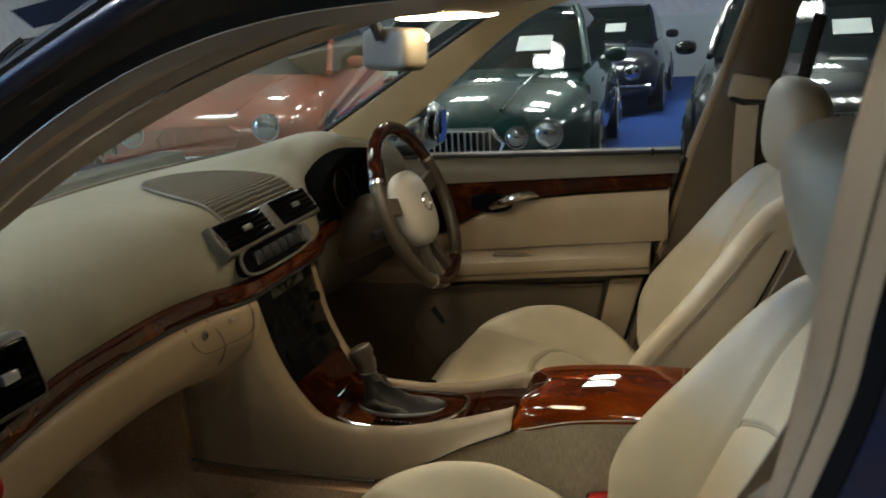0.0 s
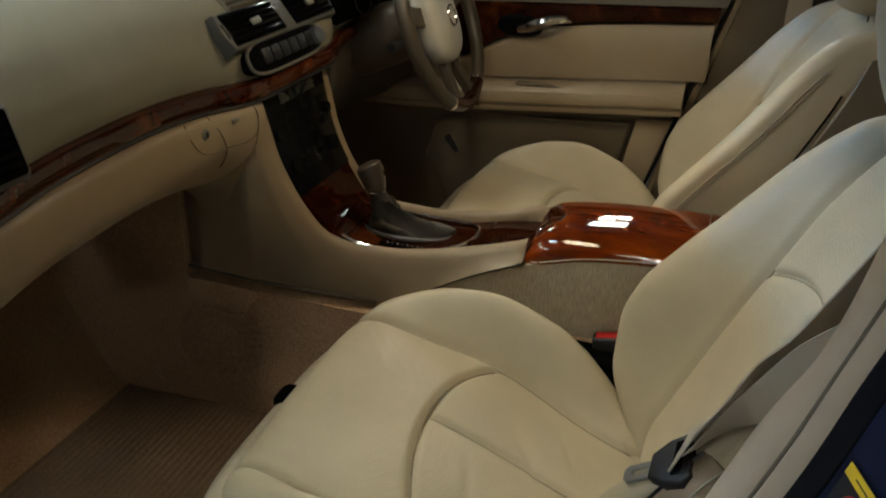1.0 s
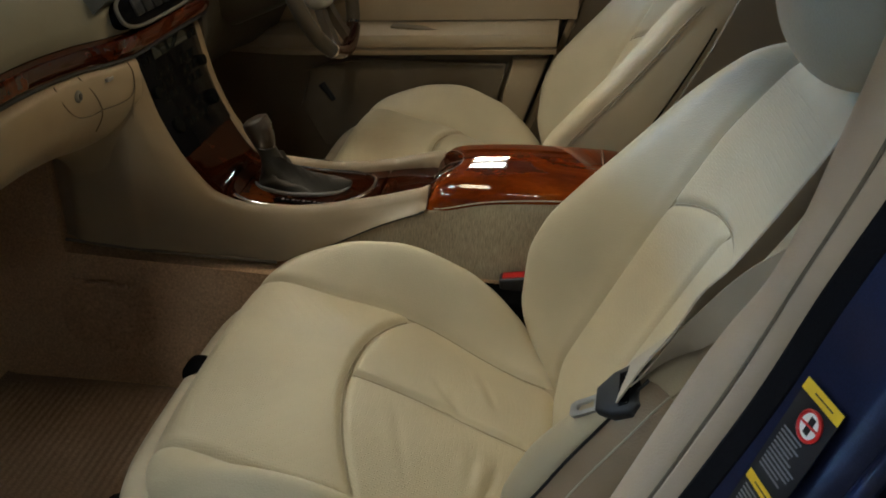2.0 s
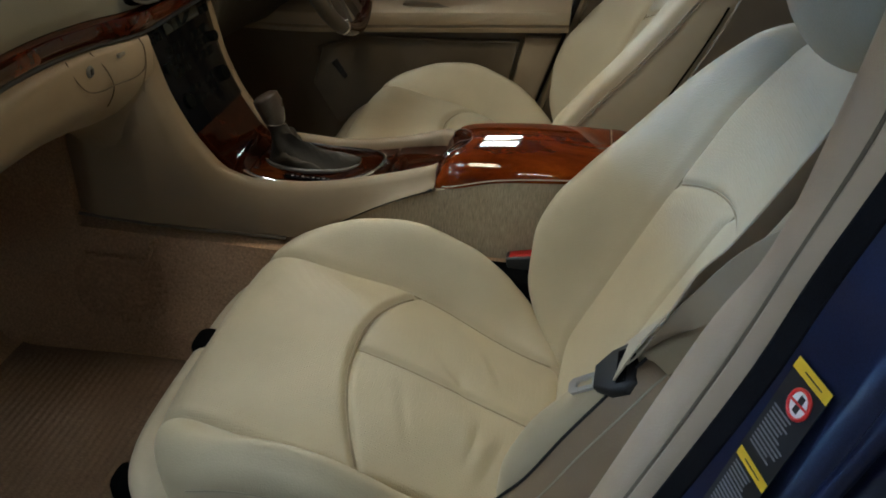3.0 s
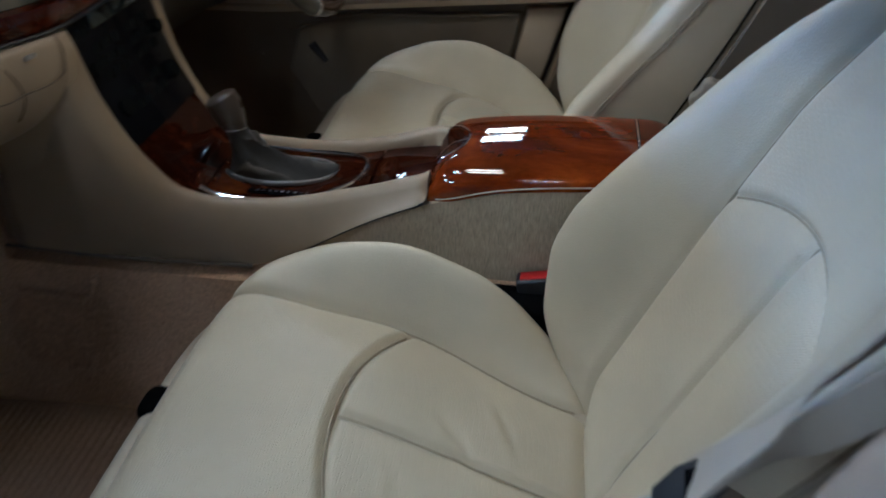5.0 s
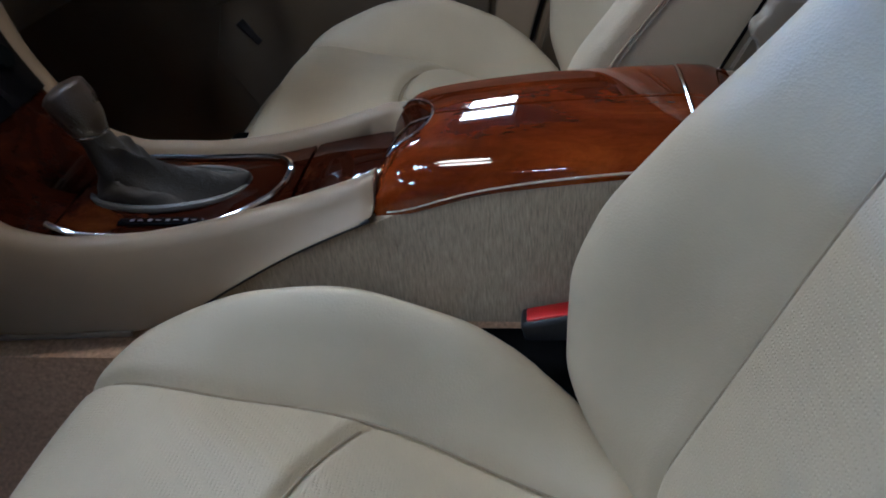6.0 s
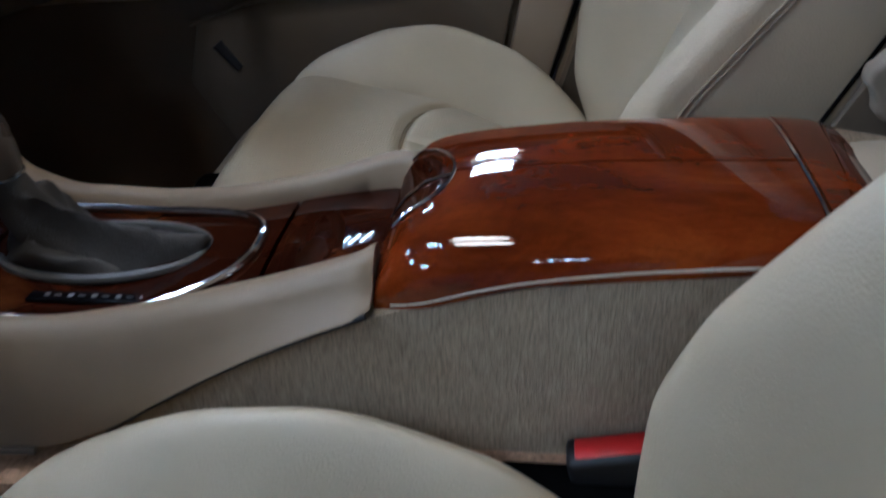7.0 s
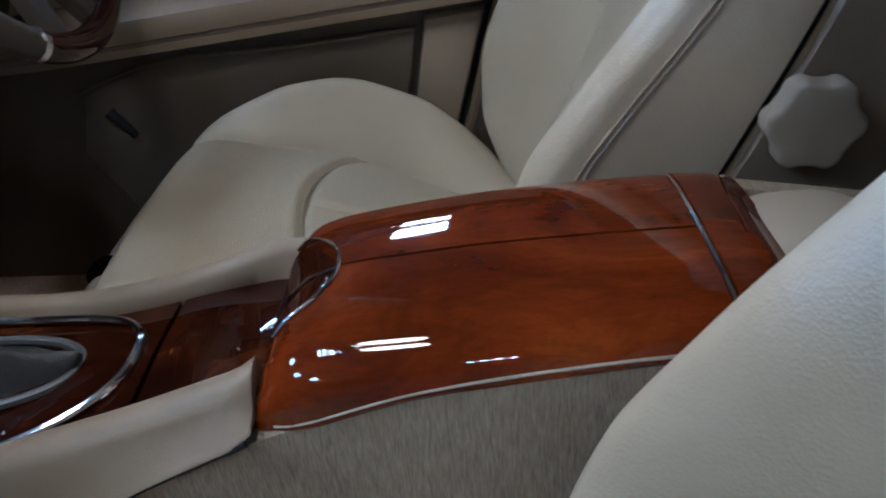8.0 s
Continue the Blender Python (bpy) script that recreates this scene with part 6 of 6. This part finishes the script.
# ---- the showroom ----
def build_hall():
    m = material("grey_painted_floor", (0.12, 0.115, 0.105), 0.35)
    n = Nodes(m)
    v = n.coords()
    n.colour(n.ramp(n.noise(v, 1.5, 5.0), [(0.3, (0.09, 0.086, 0.08)), (0.7, (0.15, 0.145, 0.135))]))
    n.rough(n.noise(v, 6.0, 4.0), 0.2, 0.5)
    solid("ground", box(-60, 60, -60, 60, -0.2, 0.0, 0), m, "grey painted showroom floor", "floor", "structure")
    solid("floor_covering", box(-3.2, 5.5, 6.2, 15.9, 0.001, 0.012, 0), carpet("blue_floor_covering", (0.03, 0.07, 0.30), (1, 1, 1), 90.0, 0.3), "bright blue floor covering at the back of the showroom", "carpet", "structure")
    wall = plastic("white_block_wall", (0.62, 0.66, 0.74), 0.7, 0.3)
    dark = plastic("grey_wall", (0.22, 0.22, 0.24), 0.7, 0.3)
    solid("wall_north", box(-11, 9, 16, 16.2, 0, 3.72, 0), wall, "pale blue-white showroom wall", "wall", "structure")
    solid("wall_west", box(-11.2, -11, -8, 16.2, 0, 3.72, 0), wall, "pale blue-white showroom wall", "wall", "structure")
    solid("wall_south", box(-11, 9, -8.2, -8, 0, 3.72, 0), dark, "grey showroom wall", "wall", "structure")
    solid("wall_east", box(9, 9.2, -8, 16.2, 0, 3.72, 0), dark, "grey showroom wall", "wall", "structure")
    solid("ceiling", box(-11.2, 9.2, -8.2, 16.2, 3.72, 3.9, 0), plastic("hall_ceiling", (0.13, 0.135, 0.15), 0.8), "grey showroom ceiling", "ceiling", "structure")
    hang_lamps(LAMPS, M_TUBE, "square four-tube fluorescent ceiling lamp")
    hang_lamps(FILL_LAMPS, M_TUBE_FILL, "unseen four-tube lamp added for bluish light through the windscreen")


def hang_lamps(places, glow_mat, label):
    lamp = thing("ceiling_lamp", (0, 0, 3.6), label, "lamp", "ceiling lamps")
    part("housing", box(-0.31, 0.31, -0.31, 0.31, 3.64, 3.722, 0.01), M_WHITE, lamp, "white square housing")
    for x in (-0.21, -0.07, 0.07, 0.21):
        part("tube", tube([(x, -0.28, 3.615), (x, 0.28, 3.615)], 0.015, 10), glow_mat, lamp, "glowing fluorescent tube")
        for y in (-0.29, 0.29):
            part("socket", box(x - 0.018, x + 0.018, y - 0.01, y + 0.01, 3.595, 3.645, 0.003), M_WHITE, lamp)
    first = True
    for x, y, turn in places:
        if first:
            lamp.matrix_basis = pose(x, y, 3.6, 0, 0, turn)
            first = False
        else:
            copy_thing(lamp, pose(x, y, 3.6, 0, 0, turn))


# the first three are unseen, added to brighten console flank and lower backrests
LAMPS = [(-0.4, -3.3, 0), (-3.4, 0.5, 0), (-3.3, -1.3, 0), (1.5, -7.4, 0), (-2.6, -2.6, 0), (-1.45, 0.35, 0), (-4.6, 4.9, 0), (-2.5, 5.2, 0), (-0.9, 6.1, 90), (-0.9, 7.0, 90), (1.6, 5.2, 0),
         (-4.6, 8.2, 0), (-2.4, 7.6, 0), (-0.9, 9.4, 0), (1.4, 8.2, 0), (-3.0, 11.5, 0), (-0.5, 12.0, 0), (2.0, 11.5, 0)]
# unseen lamps, added to throw bluish light through the windscreen onto the backrests
FILL_LAMPS = [(-8.3, 0.4, 0), (-8.6, -1.6, 0), (-10.2, 0.2, 0), (-10.3, -1.8, 0), (-9.4, -0.6, 0)]


def build_car(name, colour, m, label, lamps="round", sheet=None, chrome=True):
    """A parked car: nose at y = 0, tail at y = 4.7, middle at x = 0, before it is set down by m."""
    body_mat = paint(name + "_paint", colour, 0.0, True, 0.1)
    at = m.translation
    car = thing(name, tuple(at), label, "car", "parked cars")

    def bit(kind, shape, mat, lab="", parent=None, sharp=40):
        return part(kind, moved(shape, m), mat, parent or car, lab, sharp)

    stations = [(0.00, 0.60, 0.34, 0.60), (0.06, 0.70, 0.26, 0.66), (0.20, 0.80, 0.22, 0.72), (0.55, 0.87, 0.20, 0.79), (1.20, 0.90, 0.20, 0.87), (1.60, 0.905, 0.20, 0.91), (2.6, 0.91, 0.20, 0.93), (3.7, 0.905, 0.20, 0.96), (4.35, 0.87, 0.24, 0.93), (4.62, 0.80, 0.32, 0.85), (4.70, 0.68, 0.40, 0.72)]
    rings = []
    for y, w, z0, z1 in stations:
        ring = []
        for t in np.linspace(0, 2 * math.pi, 40, endpoint=False):
            c, s = math.cos(t), math.sin(t)
            x = w * math.copysign(abs(c) ** 0.42, c)
            z = (z0 + z1) / 2 + (z1 - z0) / 2 * math.copysign(abs(s) ** 0.5, s)
            if z > 0.55:
                x *= 1 - 0.10 * ((z - 0.55) / 0.4) ** 2
                z += 0.05 * (1 - (x / 0.9) ** 2) * min(1, y / 0.4) * (1 if s > 0 else 0)
            ring.append((x, y, z))
        rings.append(ring)
    bit("body", loft(rings), body_mat, "glossy painted body")
    cabin = []
    for y0, y1, w, z in ((1.25, 4.25, 0.76, 0.90), (1.60, 4.00, 0.72, 1.08), (1.95, 3.72, 0.66, 1.27), (2.15, 3.50, 0.60, 1.37), (2.35, 3.30, 0.50, 1.41)):
        cabin.append([(-w, y0 + 0.18, z), (-w * 0.6, y0 + 0.03, z + 0.01), (0, y0, z + 0.012), (w * 0.6, y0 + 0.03, z + 0.01), (w, y0 + 0.18, z), (w, (y0 + y1) / 2, z), (w, y1 - 0.1, z), (0, y1, z), (-w, y1 - 0.1, z), (-w, (y0 + y1) / 2, z)])
    bit("glasshouse", loft(cabin[:4]), M_DARK_GLASS, "dark reflecting windows", None, 30)
    top = [[(x, y, z + 0.006) for x, y, z in r] for r in cabin[3:]]
    bit("roof", loft([[(x * 1.02, y, z - 0.03) for x, y, z in cabin[3]]] + top), body_mat, "painted roof")
    for s in (-1, 1):
        bit("pillar", tube([(s * 0.765, 1.42, 0.91), (s * 0.665, 2.12, 1.27), (s * 0.605, 2.32, 1.375)], 0.03, 8), body_mat, "painted windscreen pillar")
        mir = bit("mirror", ball((s * 0.97, 1.72, 0.98), 0.09, 0.06, 0.06, 2.6, 16, 8), body_mat, "door mirror")
        for y in (0.85, 3.75):
            wh = bit("wheel", tube([(s * 0.72, y, 0.315), (s * 0.905, y, 0.315)], 0.315, 28), M_RUBBER, "black tyred wheel")
            bit("rim", disc((s * 0.90, y, 0.315), (s, 0, 0), 0.215, 0.012, 28, 0.004), M_SATIN, "metal rim", wh)
            for k in range(5):
                a = k * 2 * math.pi / 5
                bit("rim_spoke", tube([(s * 0.915, y, 0.315), (s * 0.918, y + 0.19 * math.cos(a), 0.315 + 0.19 * math.sin(a))], [0.03, 0.018], 6), M_CHROME, "", wh)
    # grille
    bright = M_CHROME if chrome else body_mat
    g = bit("grille", prism([(-0.30, 0.44), (0.30, 0.44), (0.34, 0.53), (0.26, 0.615), (-0.26, 0.615), (-0.34, 0.53)], "y", -0.025, 0.06, 0.01), M_GLOSS_BLACK if chrome else body_mat, "slatted grille in its frame")
    bit("grille_frame", tube([(x, -0.022, z) for x, z in ((-0.30, 0.44), (0.30, 0.44), (0.34, 0.53), (0.26, 0.615), (-0.26, 0.615), (-0.34, 0.53))], 0.018, 8, True), bright, "grille frame", g)
    for k in range(13):
        x = -0.25 + 0.5 * k / 12
        bit("slat", box(x - 0.006, x + 0.006, -0.030, -0.022, 0.45, 0.607, 0), bright, "", g)
    # lamps
    spots = ((0.42, 0.56, 0.075), (0.62, 0.575, 0.10)) if lamps == "round" else ((0.55, 0.58, 0.11),)
    for s in (-1, 1):
        for x, z, r in spots:
            y = 0.02 + 0.14 * max(0, x - 0.45)
            h = bit("headlamp", tube([(s * x, y - 0.035, z), (s * x, y + 0.06, z)], r, 28), M_CHROME, "round chrome-rimmed headlamp")
            bit("lens", ball((s * x, y - 0.035, z), r * 0.86, 0.03, r * 0.86, 2.0, 24, 10), M_MIRROR, "bright lens", h)
    bit("bumper", box(-0.80, 0.80, -0.045, 0.14, 0.28, 0.40, 0.04, 3), body_mat, "painted bumper")
    bit("bumper_strip", tube([(-0.78, 0.0, 0.41), (-0.5, -0.055, 0.41), (0.5, -0.055, 0.41), (0.78, 0.0, 0.41)], 0.014, 8), bright, "bumper strip")
    bit("plate", box(-0.26, 0.26, -0.06, -0.046, 0.29, 0.39, 0.003), M_WHITE, "plain white plate")
    for s in (-1, 1):
        bit("bonnet_crease", tube([(s * 0.30, 0.12, 0.725), (s * 0.36, 0.6, 0.835), (s * 0.44, 1.2, 0.915)], 0.012, 8), body_mat)
    if sheet:
        sx, w, h = sheet
        tilt = pose(sx, 1.66, 1.105, -43.5, 0, 0)
        bit("price_sheet", moved(box(-w / 2, w / 2, -0.012, -0.009, -h / 2, h / 2, 0), pose(sx, 1.60, 1.09, -60.5, 0, 0)), M_PAPER, "white price sheet on the windscreen")
    return car


build_hall()
build_car("green_car", (0.003, 0.026, 0.022), pose(-1.27, 3.85, 0, 0, 0, 3), "dark green parked car with chrome grille and round headlamps", "round", (0.33, 0.28, 0.22))
build_car("black_car", (0.004, 0.004, 0.006), pose(1.05, 4.5, 0, 0, 0, -2), "black parked car facing the blue one", "round", (0.30, 0.28, 0.22))
build_car("navy_car", (0.006, 0.008, 0.022), pose(-1.1, 9.3, 0, 0, 0, 0), "dark navy parked car further back", "single", (0.2, 0.28, 0.22))
# the red is desaturated to carry the windscreen's glare
build_car("red_car", (0.33, 0.085, 0.050), pose(-3.5, 4.3, 0, 0, 0, 12), "red parked car beyond the windscreen, its paint dulled to imitate glare", "single", None, False)
build_car("silver_car", (0.25, 0.31, 0.28), pose(-3.75, 9.4, 0, 0, 0, 3), "pale green-grey parked car between two others", "round")
build_car("dark_car", (0.012, 0.010, 0.012), pose(-6.1, 4.5, 0, 0, 0, 14), "black parked car at the end of the row", "single", (0.2, 0.28, 0.22))
build_car("teal_car", (0.005, 0.04, 0.04), pose(3.0, 4.6, 0, 0, 0, 6), "dark teal parked car with a price sheet", "round", (-0.2, 0.30, 0.22))
